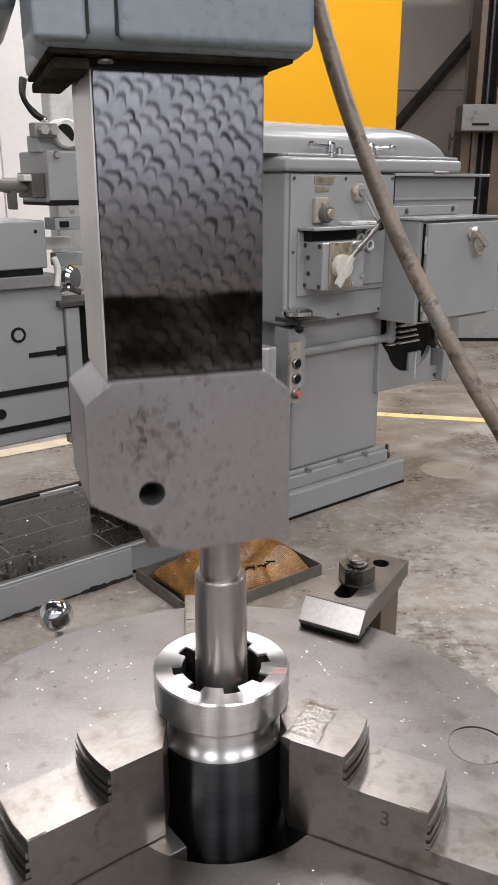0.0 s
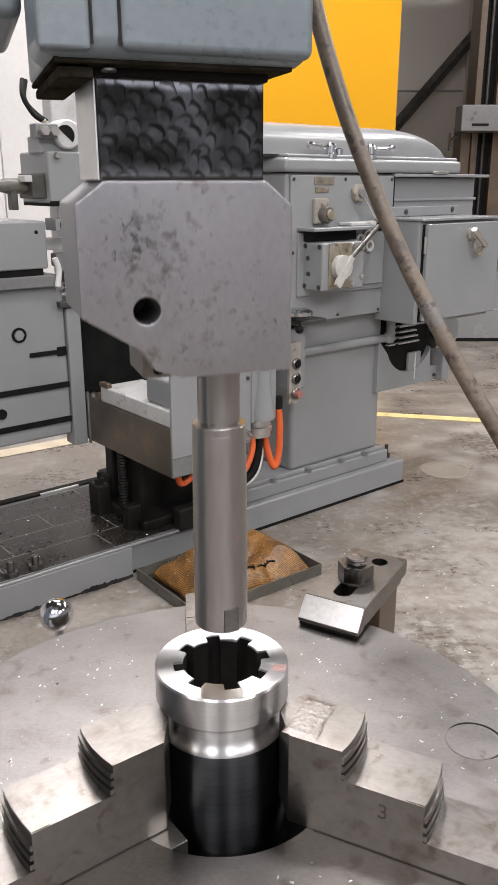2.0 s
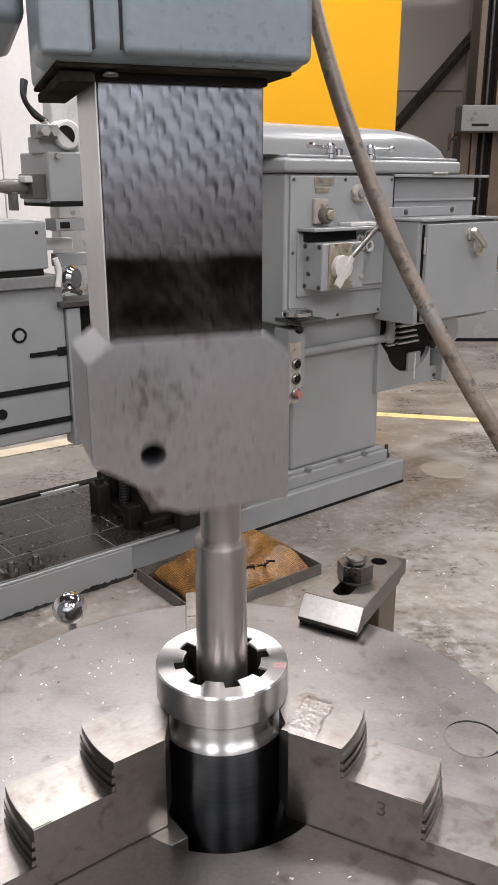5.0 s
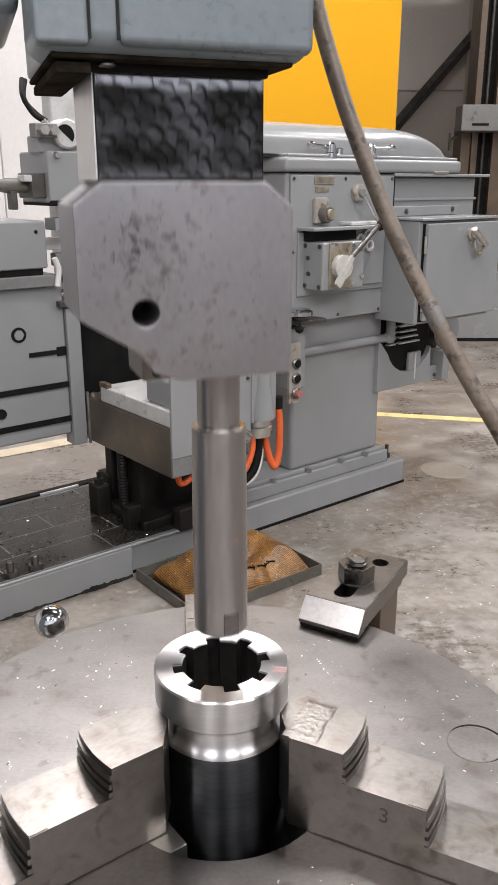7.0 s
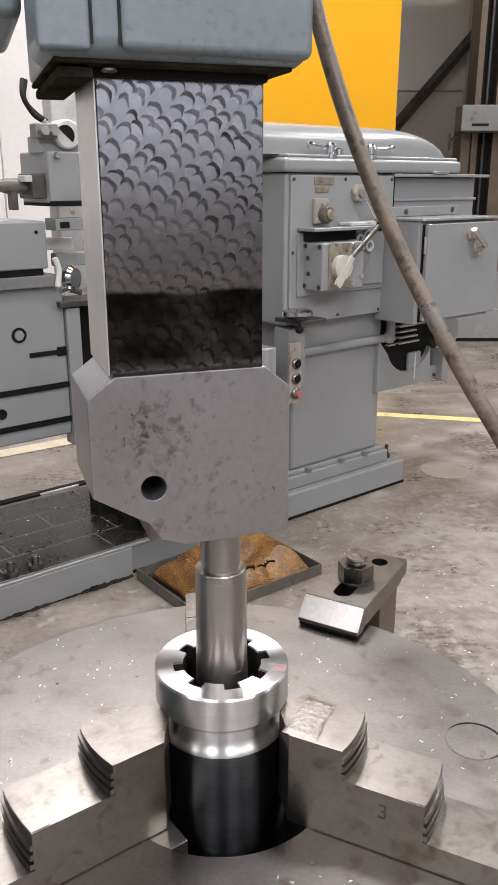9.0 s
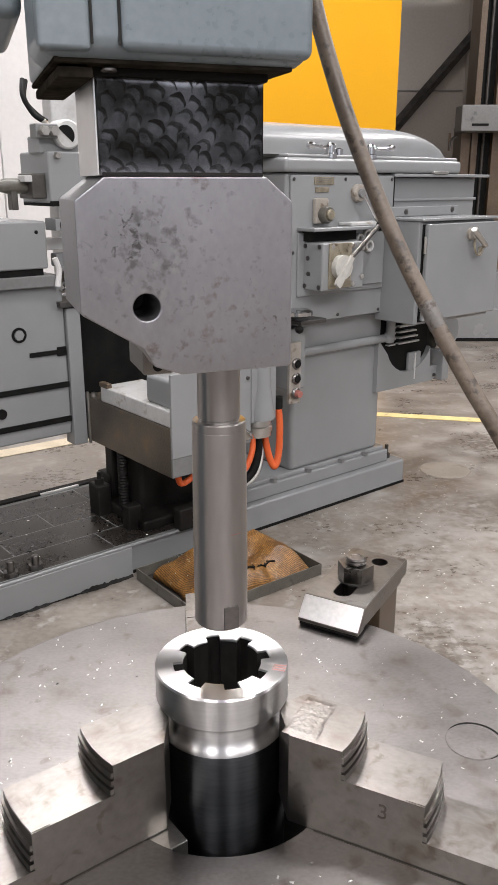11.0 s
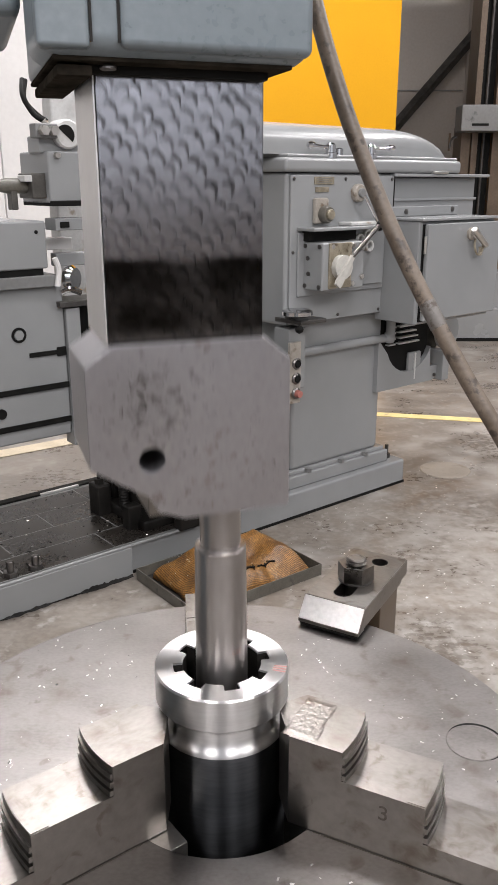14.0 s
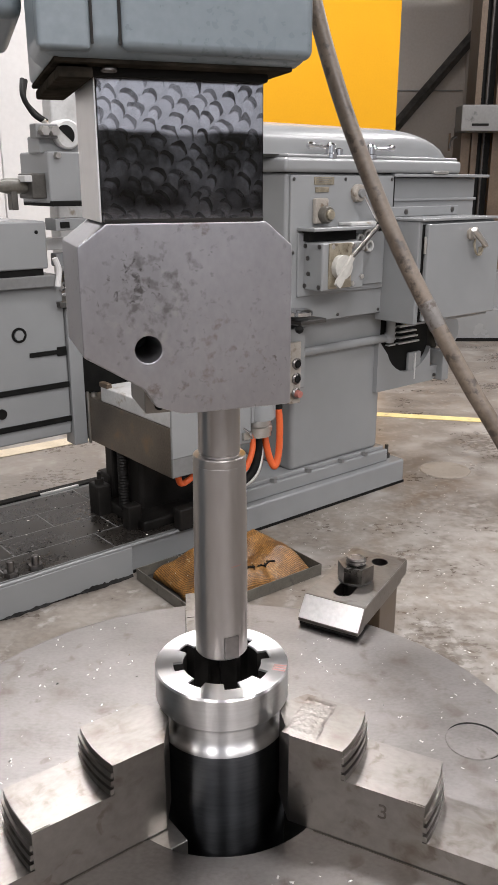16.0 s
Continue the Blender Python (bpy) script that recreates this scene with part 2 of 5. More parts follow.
def weave():
    """Coarse brown sacking with an open weave."""
    m = surface("oily_sacking", (0.12, 0.05, 0.011), (0.43, 0.21, 0.052), 0.42, 0, 16, 130, 0.15, 0.5, 0.002, spots=((0.5, 0.36, 0.18), 30, 0.64))
    n, l = m.node_tree.nodes, m.node_tree.links
    bsdf = n["Principled BSDF"]
    co = n.new("ShaderNodeTexCoord")
    waves = []
    for axis in ("X", "Y"):
        w = n.new("ShaderNodeTexWave")
        w.bands_direction = axis
        w.inputs["Scale"].default_value, w.inputs["Distortion"].default_value = 75, 0.8
        l.new(co.outputs["Object"], w.inputs["Vector"])
        waves.append(w.outputs["Fac"])
    mul = n.new("ShaderNodeMath")
    mul.operation = "MULTIPLY"
    l.new(waves[0], mul.inputs[0])
    l.new(waves[1], mul.inputs[1])
    ramp = n.new("ShaderNodeMapRange")
    ramp.inputs[1].default_value, ramp.inputs[2].default_value, ramp.inputs[3].default_value, ramp.inputs[4].default_value = 0.0, 0.5, 0.3, 1.15
    l.new(mul.outputs[0], ramp.inputs[0])
    source = bsdf.inputs["Base Color"].links[0].from_socket
    mix = n.new("ShaderNodeVectorMath")
    mix.operation = "SCALE"
    l.new(source, mix.inputs[0])
    l.new(ramp.outputs[0], mix.inputs["Scale"])
    l.new(mix.outputs[0], bsdf.inputs["Base Color"])
    return m


WEAVE = weave()


def scraped():
    """Hand-scraped slideway: rows of bright and dark half-moons on steel."""
    m = bpy.data.materials.new("scraped_slideway_steel")
    m.use_nodes = True
    n, l = m.node_tree.nodes, m.node_tree.links
    bsdf = n["Principled BSDF"]

    def op(kind, a, b=None, c=None):
        k = n.new("ShaderNodeMath")
        k.operation = kind
        for i, v in enumerate((a, b, c)):
            if v is None:
                continue
            if isinstance(v, (int, float)):
                k.inputs[i].default_value = v
            else:
                l.new(v, k.inputs[i])
        return k.outputs[0]
    co = n.new("ShaderNodeTexCoord")
    wob = n.new("ShaderNodeTexNoise")
    wob.inputs["Scale"].default_value, wob.inputs["Detail"].default_value = 48, 3
    l.new(co.outputs["Object"], wob.inputs["Vector"])
    sep = n.new("ShaderNodeSeparateXYZ")
    l.new(co.outputs["Object"], sep.inputs[0])
    wsep = n.new("ShaderNodeSeparateColor")
    l.new(wob.outputs["Color"], wsep.inputs[0])
    across = op("ADD", op("ADD", sep.outputs[0], sep.outputs[1]), op("MULTIPLY", wsep.outputs[0], 0.012))
    height = op("ADD", op("ADD", sep.outputs[2], op("MULTIPLY", across, 0.1)), op("MULTIPLY", wsep.outputs[1], 0.012))

    def soft(v, a, b):
        k = n.new("ShaderNodeMapRange")
        k.interpolation_type = "SMOOTHSTEP"
        l.new(v, k.inputs[0])
        k.inputs[1].default_value, k.inputs[2].default_value = a, b
        return k.outputs[0]

    def scrapes(shift, seed):
        """One set of scraper marks, 9 mm apart: the dark hook of each and its bright bed."""
        x, y = op("MULTIPLY_ADD", across, 108, shift), op("MULTIPLY_ADD", height, 72, shift)
        cell = n.new("ShaderNodeCombineXYZ")
        l.new(op("FLOOR", x), cell.inputs[0])
        l.new(op("FLOOR", y), cell.inputs[1])
        cell.inputs[2].default_value = seed
        dice = n.new("ShaderNodeTexWhiteNoise")
        l.new(cell.outputs[0], dice.inputs[0])
        die = n.new("ShaderNodeSeparateColor")
        l.new(dice.outputs["Color"], die.inputs[0])
        mx = op("ADD", op("MULTIPLY", op("SUBTRACT", op("FRACT", x), 0.5), 9.3), op("MULTIPLY_ADD", die.outputs[0], 3.0, -1.5))
        my = op("ADD", op("MULTIPLY", op("SUBTRACT", op("FRACT", y), 0.5), 13.9), op("MULTIPLY_ADD", die.outputs[1], 4.4, -2.2))

        def far(ox, oy):
            dx, dy = op("SUBTRACT", mx, ox), op("SUBTRACT", my, oy)
            return op("SQRT", op("ADD", op("MULTIPLY", dx, dx), op("MULTIPLY", dy, dy)))
        disc = op("SUBTRACT", 1.0, soft(far(0.2, 0.6), 3.6, 3.95))
        bite = op("SUBTRACT", 1.0, soft(far(-1.1, -1.5), 3.2, 4.1))
        hook = op("MULTIPLY", op("MULTIPLY", disc, op("SUBTRACT", 1.0, bite)), op("MULTIPLY_ADD", die.outputs[2], 0.4, 0.6))
        return hook, op("MULTIPLY", bite, op("MULTIPLY_ADD", die.outputs[0], 0.6, 0.3))
    hook_a, bed_a = scrapes(0.0, 1.0)
    hook_b, bed_b = scrapes(0.5, 2.0)
    grain = n.new("ShaderNodeTexNoise")
    grain.inputs["Scale"].default_value, grain.inputs["Detail"].default_value, grain.inputs["Roughness"].default_value = 170, 4, 0.65
    l.new(co.outputs["Object"], grain.inputs["Vector"])
    worn = soft(grain.outputs[0], 0.36, 0.64)
    moon = op("MULTIPLY", op("MAXIMUM", hook_a, hook_b), op("MULTIPLY_ADD", worn, -0.2, 1.0))
    bed = op("MULTIPLY", op("MAXIMUM", bed_a, bed_b), op("MULTIPLY_ADD", worn, 0.9, 0.2))
    tint_patch = n.new("ShaderNodeTexNoise")
    tint_patch.inputs["Scale"].default_value, tint_patch.inputs["Detail"].default_value = 30, 5
    l.new(co.outputs["Object"], tint_patch.inputs["Vector"])
    strength = op("MULTIPLY", moon, op("MULTIPLY_ADD", soft(tint_patch.outputs[0], 0.3, 0.6), 0.3, 0.7))
    mix = n.new("ShaderNodeMix")
    mix.data_type = "RGBA"
    l.new(strength, mix.inputs[0])
    ground = n.new("ShaderNodeMix")
    ground.data_type = "RGBA"
    l.new(bed, ground.inputs[0])
    ground.inputs[6].default_value, ground.inputs[7].default_value = (0.36, 0.36, 0.38, 1), (0.5, 0.5, 0.525, 1)
    l.new(ground.outputs[2], mix.inputs[6])
    mix.inputs[7].default_value = (0.022, 0.021, 0.021, 1)
    # the lowest part never enters the guide and is dark with old oil
    level = op("ADD", sep.outputs[2], op("MULTIPLY_ADD", tint_patch.outputs[0], 0.008, -0.004))
    oil = op("MULTIPLY", op("SUBTRACT", 1.0, soft(level, 1.3395, 1.3425)), soft(level, 1.291, 1.306))
    oiled = n.new("ShaderNodeMix")
    oiled.data_type = "RGBA"
    l.new(op("MULTIPLY", oil, op("MULTIPLY_ADD", soft(tint_patch.outputs[0], 0.42, 0.68), -0.22, op("MULTIPLY_ADD", bed, -0.06, 0.98))), oiled.inputs[0])
    l.new(mix.outputs[2], oiled.inputs[6])
    oiled.inputs[7].default_value = (0.012, 0.011, 0.009, 1)
    l.new(oiled.outputs[2], bsdf.inputs["Base Color"])
    bsdf.inputs["Metallic"].default_value = 1.0
    l.new(op("MULTIPLY_ADD", strength, 0.12, 0.2), bsdf.inputs["Roughness"])
    bu = n.new("ShaderNodeBump")
    bu.inputs["Strength"].default_value, bu.inputs["Distance"].default_value = 0.05, 0.0002
    l.new(strength, bu.inputs["Height"])
    l.new(bu.outputs[0], bsdf.inputs["Normal"])
    return m


SCRAPED = scraped()


def tint_patch(m, centre, radius, tone, scale, edge, soft=0.07, twist=1.4):
    """Adds a patch of scuffs, oil and, once, painted floor sheen round one spot of a surface."""
    n, l = m.node_tree.nodes, m.node_tree.links
    bsdf = n["Principled BSDF"]
    co = n.new("ShaderNodeTexCoord")
    far = n.new("ShaderNodeVectorMath")
    far.operation = "DISTANCE"
    far.inputs[1].default_value = centre
    l.new(co.outputs["Object"], far.inputs[0])
    near = n.new("ShaderNodeMapRange")
    near.inputs[1].default_value, near.inputs[2].default_value, near.inputs[3].default_value, near.inputs[4].default_value = radius * 0.35, radius, 0.16, 0.0
    l.new(far.outputs["Value"], near.inputs[0])
    tex = n.new("ShaderNodeTexNoise")
    tex.inputs["Scale"].default_value, tex.inputs["Detail"].default_value, tex.inputs["Distortion"].default_value = scale, 4, twist
    l.new(co.outputs["Object"], tex.inputs["Vector"])
    add = n.new("ShaderNodeMath")
    l.new(tex.outputs[0], add.inputs[0])
    l.new(near.outputs[0], add.inputs[1])
    cut = n.new("ShaderNodeMapRange")
    cut.inputs[1].default_value, cut.inputs[2].default_value, cut.inputs[4].default_value = edge, edge + soft, 0.8
    l.new(add.outputs[0], cut.inputs[0])
    mix = n.new("ShaderNodeMix")
    mix.data_type = "RGBA"
    l.new(cut.outputs[0], mix.inputs[0])
    l.new(bsdf.inputs["Base Color"].links[0].from_socket, mix.inputs[6])
    mix.inputs[7].default_value = (*tone, 1)
    l.new(mix.outputs[2], bsdf.inputs["Base Color"])


tint_patch(CONCRETE, (0.85, 3.75, 0), 0.55, (0.15, 0.112, 0.08), 5, 0.56, 0.22, 0.3)
tint_patch(CONCRETE, (0.3, 2.75, 0), 0.6, (0.15, 0.12, 0.095), 6, 0.58, 0.25, 0.3)
# whitish reflection on the far floor, painted as a pale patch
tint_patch(CONCRETE, (1.5, 4.1, 0), 0.8, (0.4, 0.38, 0.355), 4, 0.54, 0.25, 0.3)
tint_patch(CONCRETE, (0.9, 3.0, 0), 0.8, (0.31, 0.29, 0.265), 24, 0.58, 0.3, 0.1)
tint_patch(CONCRETE, (0.5, 2.2, 0), 0.6, (0.32, 0.3, 0.275), 17, 0.58, 0.26, 0.2)
tint_patch(CONCRETE, (1.1, 2.9, 0), 0.7, (0.32, 0.3, 0.275), 14, 0.6, 0.25, 0.3)
for spot in ((0.14, -0.02, 0.03), (0.08, 0.0, 0.07), (0.19, 0.01, 0.02)):
    tint_patch(STEEL_JAW, spot, 0.05, (0.12, 0.1, 0.08), 60, 0.6, 0.25, 0.6)
for spot in ((0.15, 0.1, 0), (-0.16, 0.08, 0), (0.04, -0.2, 0), (0.2, -0.03, 0)):
    tint_patch(STEEL_DULL, spot, 0.09, (0.12, 0.102, 0.086), 45, 0.63, 0.34, 0.4)
tint_patch(HOLDER, (-0.050, -0.045, 1.262), 0.036, (0.16, 0.153, 0.152), 190, 0.62, 0.2, 0.2)
tint_patch(HOLDER, (-0.060, -0.045, 1.266), 0.024, (0.08, 0.074, 0.07), 260, 0.7, 0.12, 0.5)
tint_patch(HOLDER, (-0.012, -0.045, 1.225), 0.045, (0.25, 0.212, 0.195), 210, 0.7, 0.2, 0.2)
tint_patch(HOLDER, (0.020, -0.045, 1.215), 0.02, (0.13, 0.11, 0.1), 300, 0.8, 0.1, 0.3)
tint_patch(HOLDER, (-0.052, -0.045, 1.245), 0.03, (0.42, 0.41, 0.405), 150, 0.68, 0.2, 0.3)

# ---------------------------------------------------------------- the hall
def slab(name, material, *args, label="", category="", **kw):
    ob = part(name, box(*args, **kw), material)
    return tagged(ob, label, category, kind="structure")


slab("floor", CONCRETE, -6, 8, -5, 10, -0.2, 0, r=0, label="grey worn concrete workshop floor with stains", category="floor")
slab("wall_north", WALL, -6, 8, 9.0, 9.2, 0, 5.2, r=0, label="beige sheet-metal hall wall", category="wall")
slab("wall_south", PALE_BLUE, -6, 8, -5.2, -5, 0, 5.2, r=0, label="unseen pale blue-white hall wall, dark at its foot for the ram's reflection", category="wall")
# unseen dark band, added so the ram mirrors dark below and bright above
part("dado", box(-6, 8, -5, -4.96, 0, 1.42, 0), DADO, bpy.data.objects["wall_south"])
slab("wall_east", PALE, 8, 8.2, -5, 9, 0, 5.2, r=0, label="beige hall wall", category="wall")
slab("wall_west", WHITE, -6.2, -6, -5, 9, 0, 5.2, r=0, label="white hall wall", category="wall")
slab("ceiling", ROOF, -6, 8, -5, 9, 5.2, 5.4, r=0, label="pale hall ceiling", category="ceiling")
slab("partition_wall", WHITE, -4.5, -0.35, 6.6, 6.7, 0, 3.2, r=0.004, label="bright white partition wall", category="wall")


def stripe(x0, y0, x1, y1, w, paint):
    d = Vector((x1 - x0, y1 - y0, 0))
    m = Matrix.Translation((x0, y0, 0)) @ Matrix.Rotation(math.atan2(d.y, d.x), 4, "Z")
    ob = part("floor_marking", box(0, d.length, -w / 2, w / 2, 0.0005, 0.004, r=0, m=m), paint)
    return tagged(ob, "worn yellow painted floor marking line", "floor marking", kind="structure")


stripe(0.5, 5.01, 4.5, 4.14, 0.085, LINE)
stripe(-2.2, 3.55, -0.2, 4.96, 0.12, CREAM)

# ceiling lights, which give the hall its light
def ceiling_light(x, y):
    th = thing("ceiling_light", pose(x, y, LAMP_Z), "long white fluorescent ceiling light", "ceiling light", "ceiling lights")
    part("housing", box(-0.62, 0.62, -0.12, 0.12, 0.012, 0.09, 0.01), WHITE, th)
    part("diffuser", box(-0.6, 0.6, -0.1, 0.1, 0.0, 0.011, 0.004), GLOW, th)
    part("hanger", cyl(0.006, (0, 0, 0.09), (0, 0, 5.2 - LAMP_Z), 8), STEEL, th)
    lamp = bpy.data.lights.new("tube_light", "AREA")
    lamp.shape, lamp.size, lamp.size_y, lamp.energy, lamp.color = "RECTANGLE", 1.2, 0.2, LAMP_POWER, (1.0, 0.965, 0.975)
    new("tube_light", lamp).matrix_basis = pose(x, y, LAMP_Z - 0.01)


GLOW = glow("fluorescent_diffuser", (1.0, 0.965, 0.975), 6)
for lx, ly in LAMPS:
    ceiling_light(lx, ly)

# ---------------------------------------------------------------- slotting machine: chuck, workpiece, clamp
AX, AY, CZ = -0.0192, 0.4954, 0.985


def arc_outline(r0, r1, w, nib=None, n=10):
    """A radial bar, half-width w: its outer end follows the circle r1, its inner end is flat, or tapers to a gripping nib (nib: its side)."""
    out = []
    a1 = math.asin(w / r1)
    for i in range(n + 1):
        a = -a1 + 2 * a1 * i / n
        out.append((r1 * math.cos(a), r1 * math.sin(a)))
    if nib is None:
        return out + [(r0, w), (r0, -w)]
    if nib == 0:
        return out + [(0.056, w), (0.0457, 0.006), (0.0457, -0.006), (0.056, -w)]
    ends = [(0.056, w * nib), (0.0459, 0.010 * nib), (0.0459, -0.002 * nib), (r0 + 0.006, -w * nib)]
    return out + (ends if nib > 0 else ends[::-1])


def stepped(outline, z0, z1, r):
    """A plate like prism(), with only its upper rim rounded."""
    b = prism(outline, z0, z1)
    rim = [e for e in b.edges if min(v.co.z for v in e.verts) > z1 - 1e-6 and e.calc_face_angle(0) > 0.35]
    bmesh.ops.bevel(b, geom=rim, offset=r, segments=2, affect="EDGES", profile=0.5)
    return b


def ring_band(r0, r1, w, z0, z1, n=12):
    """A strip between two arcs across a radial bar."""
    a0, a1 = math.asin(w / r0), math.asin(w / r1)
    out = [(r1 * math.cos(a), r1 * math.sin(a)) for a in (-a1 + 2 * a1 * i / n for i in range(n + 1))]
    out += [(r0 * math.cos(a), r0 * math.sin(a)) for a in (a0 - 2 * a0 * i / n for i in range(n + 1))]
    return prism(out, z0, z1, 0.0002, seg=1)


def hammered(x0, x1, y0, y1, z, nx=40, ny=70):
    """A dented skin of metal, thin at its ragged edges."""
    b = bmesh.new()
    vs = []
    for i in range(nx + 1):
        for j in range(ny + 1):
            u, v = i / nx, j / ny
            ragged = 0.007 * noise.noise((v * 3, 2.7, 0)) * u
            x, y = x0 + (x1 - x0) * u + ragged, y0 + (y1 - y0) * v
            rise = 0.00014 * noise.noise((x * 330, y * 330, 1)) + 0.00012 * noise.noise((x * 760, y * 760, 5))
            fade = min(1.0, 9 * min(u, 1 - u, v, 1 - v))
            vs.append(b.verts.new((x, y, z + fade * (0.0003 + rise))))
    for i in range(nx):
        for j in range(ny):
            k = i * (ny + 1) + j
            b.faces.new((vs[k], vs[k + ny + 1], vs[k + ny + 2], vs[k + 1]))
    return b


def pierced(outline, rings, z0, z1, bm=None):
    """A plate with this outline (x, y) and holes that go through it."""
    b = bmesh.new()
    loops = []
    for z in (z0, z1):
        edges, level = [], []
        for ring in [outline] + rings:
            vs = [b.verts.new((x, y, z)) for x, y in ring]
            edges += [b.edges.new((vs[k], vs[(k + 1) % len(vs)])) for k in range(len(vs))]
            level.append(vs)
        bmesh.ops.triangle_fill(b, use_beauty=True, edges=edges)
        loops.append(level)
    for p, q in zip(*loops):
        for k in range(len(p)):
            b.faces.new((p[k], p[(k + 1) % len(p)], q[(k + 1) % len(p)], q[k]))
    return join(bm, b)


table = thing("rotary_table", pose(AX, AY, 0), "round cast-iron rotary table under the chuck", "machine table")
part("table_top", lathe([(0.0, 0.80), (0.335, 0.80), (0.34, 0.805), (0.34, 0.862), (0.335, 0.868), (0.0, 0.868)], 96), STEEL_DULL, table)
part("pedestal", lathe([(0.30, 0), (0.30, 0.2), (0.26, 0.24), (0.26, 0.8)], 64), HEAD_BLUE, table)

chuck = thing("three_jaw_chuck", pose(AX, AY, CZ), "large round steel three-jaw chuck lying flat", "chuck")
JAWS = (-26.3, 216.6, 95.2)
part("chuck_body", lathe([(0.0795, -0.115), (0.247, -0.115), (0.2525, -0.11), (0.2525, -0.0035), (0.2505, -0.0003), (0.2495, 0.0), (0.0803, 0.0), (0.0795, -0.0008), (0.0795, -0.115)], 160, caps=False), STEEL_DULL, chuck)
part("bore_floor", lathe([(0.0, -0.1), (0.079, -0.1), (0.079, -0.09), (0.0, -0.09)], 48), STEEL_DARK, chuck)
for a, nib in zip(JAWS, (1, -1, 0)):
    m = Matrix.Rotation(radians(a), 4, "Z")
    W = 0.0236
    jaw = part("jaw", stepped(arc_outline(0.0565, 0.1020, W, nib), 0.0005, 0.0695, 0.0012), STEEL_JAW, chuck)
    jaw.matrix_basis = m
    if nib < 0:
        # paler steel than the jaws, its colour makes up for light missing here
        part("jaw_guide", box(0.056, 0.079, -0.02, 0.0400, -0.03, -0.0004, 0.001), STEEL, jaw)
    for r0, r1, z in ((0.1020, 0.1560, 0.0475), (0.1560, 0.2380, 0.0205)):
        back = math.sqrt(r0 * r0 - W * W)
        out = arc_outline(back, r1, W)
        part("jaw_step", stepped(out[:-2] + [(back, W), (back, W - 0.002), (back - 0.004, W - 0.004), (back - 0.004, 0.004 - W), (back, 0.002 - W), (back, -W)], 0.0005, z, 0.0009), STEEL_JAW, jaw)
    for r, z in ((0.1045, 0.0478), (0.1040, 0.0540), (0.1036, 0.0602)):
        part("jaw_tooth", prism(arc_outline(0.08, r, 0.0233), z, z + 0.0040, 0.0007), STEEL_JAW, jaw)
    for r, z in ((0.1588, 0.0212), (0.1582, 0.0282), (0.1577, 0.0352)):
        part("jaw_tooth", prism(arc_outline(0.12, r, 0.0233), z, z + 0.0042, 0.0007), STEEL_JAW, jaw)
    part("jaw_band", ring_band(0.1440, 0.1556, 0.0228, 0.0475, 0.0481), STEEL_JAW, jaw)
    if nib > 0:
        part("hammered_face", hammered(0.0565, 0.0800, -0.0224, 0.0224, 0.0694), STEEL_JAW, jaw, "hammered bright end of the jaw", smooth=25)
    for w in (-0.0243, 0.0243):
        slot = part("jaw_slot", box(0.0815, 0.2505, w - 0.0003, w + 0.0003, 0.0001, 0.0004, 0), STAMP, chuck)
        slot.matrix_basis = m
plug = part("screw_plug", lathe([(0.0213, 0.0), (0.0213, 0.0002), (0.0205, 0.0006), (0.0200, 0.0006)], 48), STEEL_DULL, chuck, smooth=0)
# black ring set off-centre: a painted crescent of shade in the plug's gap
groove = part("plug_gap_shade", lathe([(0.0204, 0.0001), (0.0204, 0.0003), (0.0222, 0.0003), (0.0222, 0.0001)], 48, caps=False), BLACK, plug)
groove.location = (0.0022, 0.0016, 0)
plug.location = (0.1940, 0.033, 0)
figure = bpy.data.curves.new("stamped_number", "FONT")
figure.body, figure.size, figure.extrude = "3", 0.0155, 0.0001
number = new("stamped_number", figure)
number.data.materials.append(STAMP)
number.parent = chuck
number.matrix_basis = Matrix.Rotation(radians(JAWS[0]), 4, "Z") @ pose(0.1240, -0.0238, 0.0285, 90, 0, 0)

# splined bush
bush = thing("splined_bush", pose(AX, AY, CZ), "bright turned steel bush with keyways, held in the chuck", "workpiece")
N = 360


def bore_radius(a):
    k = ((a - radians(14)) / (2 * math.pi) * 8 + 0.5) % 1.0 - 0.5
    return 0.0342 if abs(k) < 0.205 else 0.0276


ZT = 0.0945


def turned(name, rings, material, parent):
    """A turned piece from rings of (radius, z), one pair for each step round the axis."""
    b = bmesh.new()
    vs = [[b.verts.new((r * math.cos(2 * math.pi * i / N), r * math.sin(2 * math.pi * i / N), z)) for i, (r, z) in enumerate(ring)] for ring in rings]
    for p, q in zip(vs, vs[1:]):
        for i in range(N):
            b.faces.new((p[i], p[(i + 1) % N], q[(i + 1) % N], q[i]))
    return part(name, b, material, parent, smooth=30)


bore = [bore_radius(2 * math.pi * i / N) for i in range(N)]
low = [[(r, z)] * N for r, z in ((0.044, -0.085), (0.0458, -0.083), (0.0458, 0.0482))]
# same steel as the collar, with a dark reflection painted in
turned("skirt", [[(r, -0.085) for r in bore]] + low, STEEL_BLACK, bush)["label"] = "lower steel body, its dark reflection put into the colour"
up = [[(r, z)] * N for r, z in ((0.0458, 0.0482), (0.0455, 0.0500), (0.0443, 0.0518), (0.0424, 0.0543), (0.0416, 0.0575), (0.0415, 0.0640), (0.0418, 0.0664), (0.0432, 0.0684), (0.0460, 0.0694), (0.0470, 0.0708), (0.0470, 0.0931), (0.0460, ZT))]
turned("collar", up + [[(r + 0.0008, ZT) for r in bore], [(r, ZT - 0.0008) for r in bore], [(r, ZT - 0.0016) for r in bore]], STEEL_FRESH, bush)
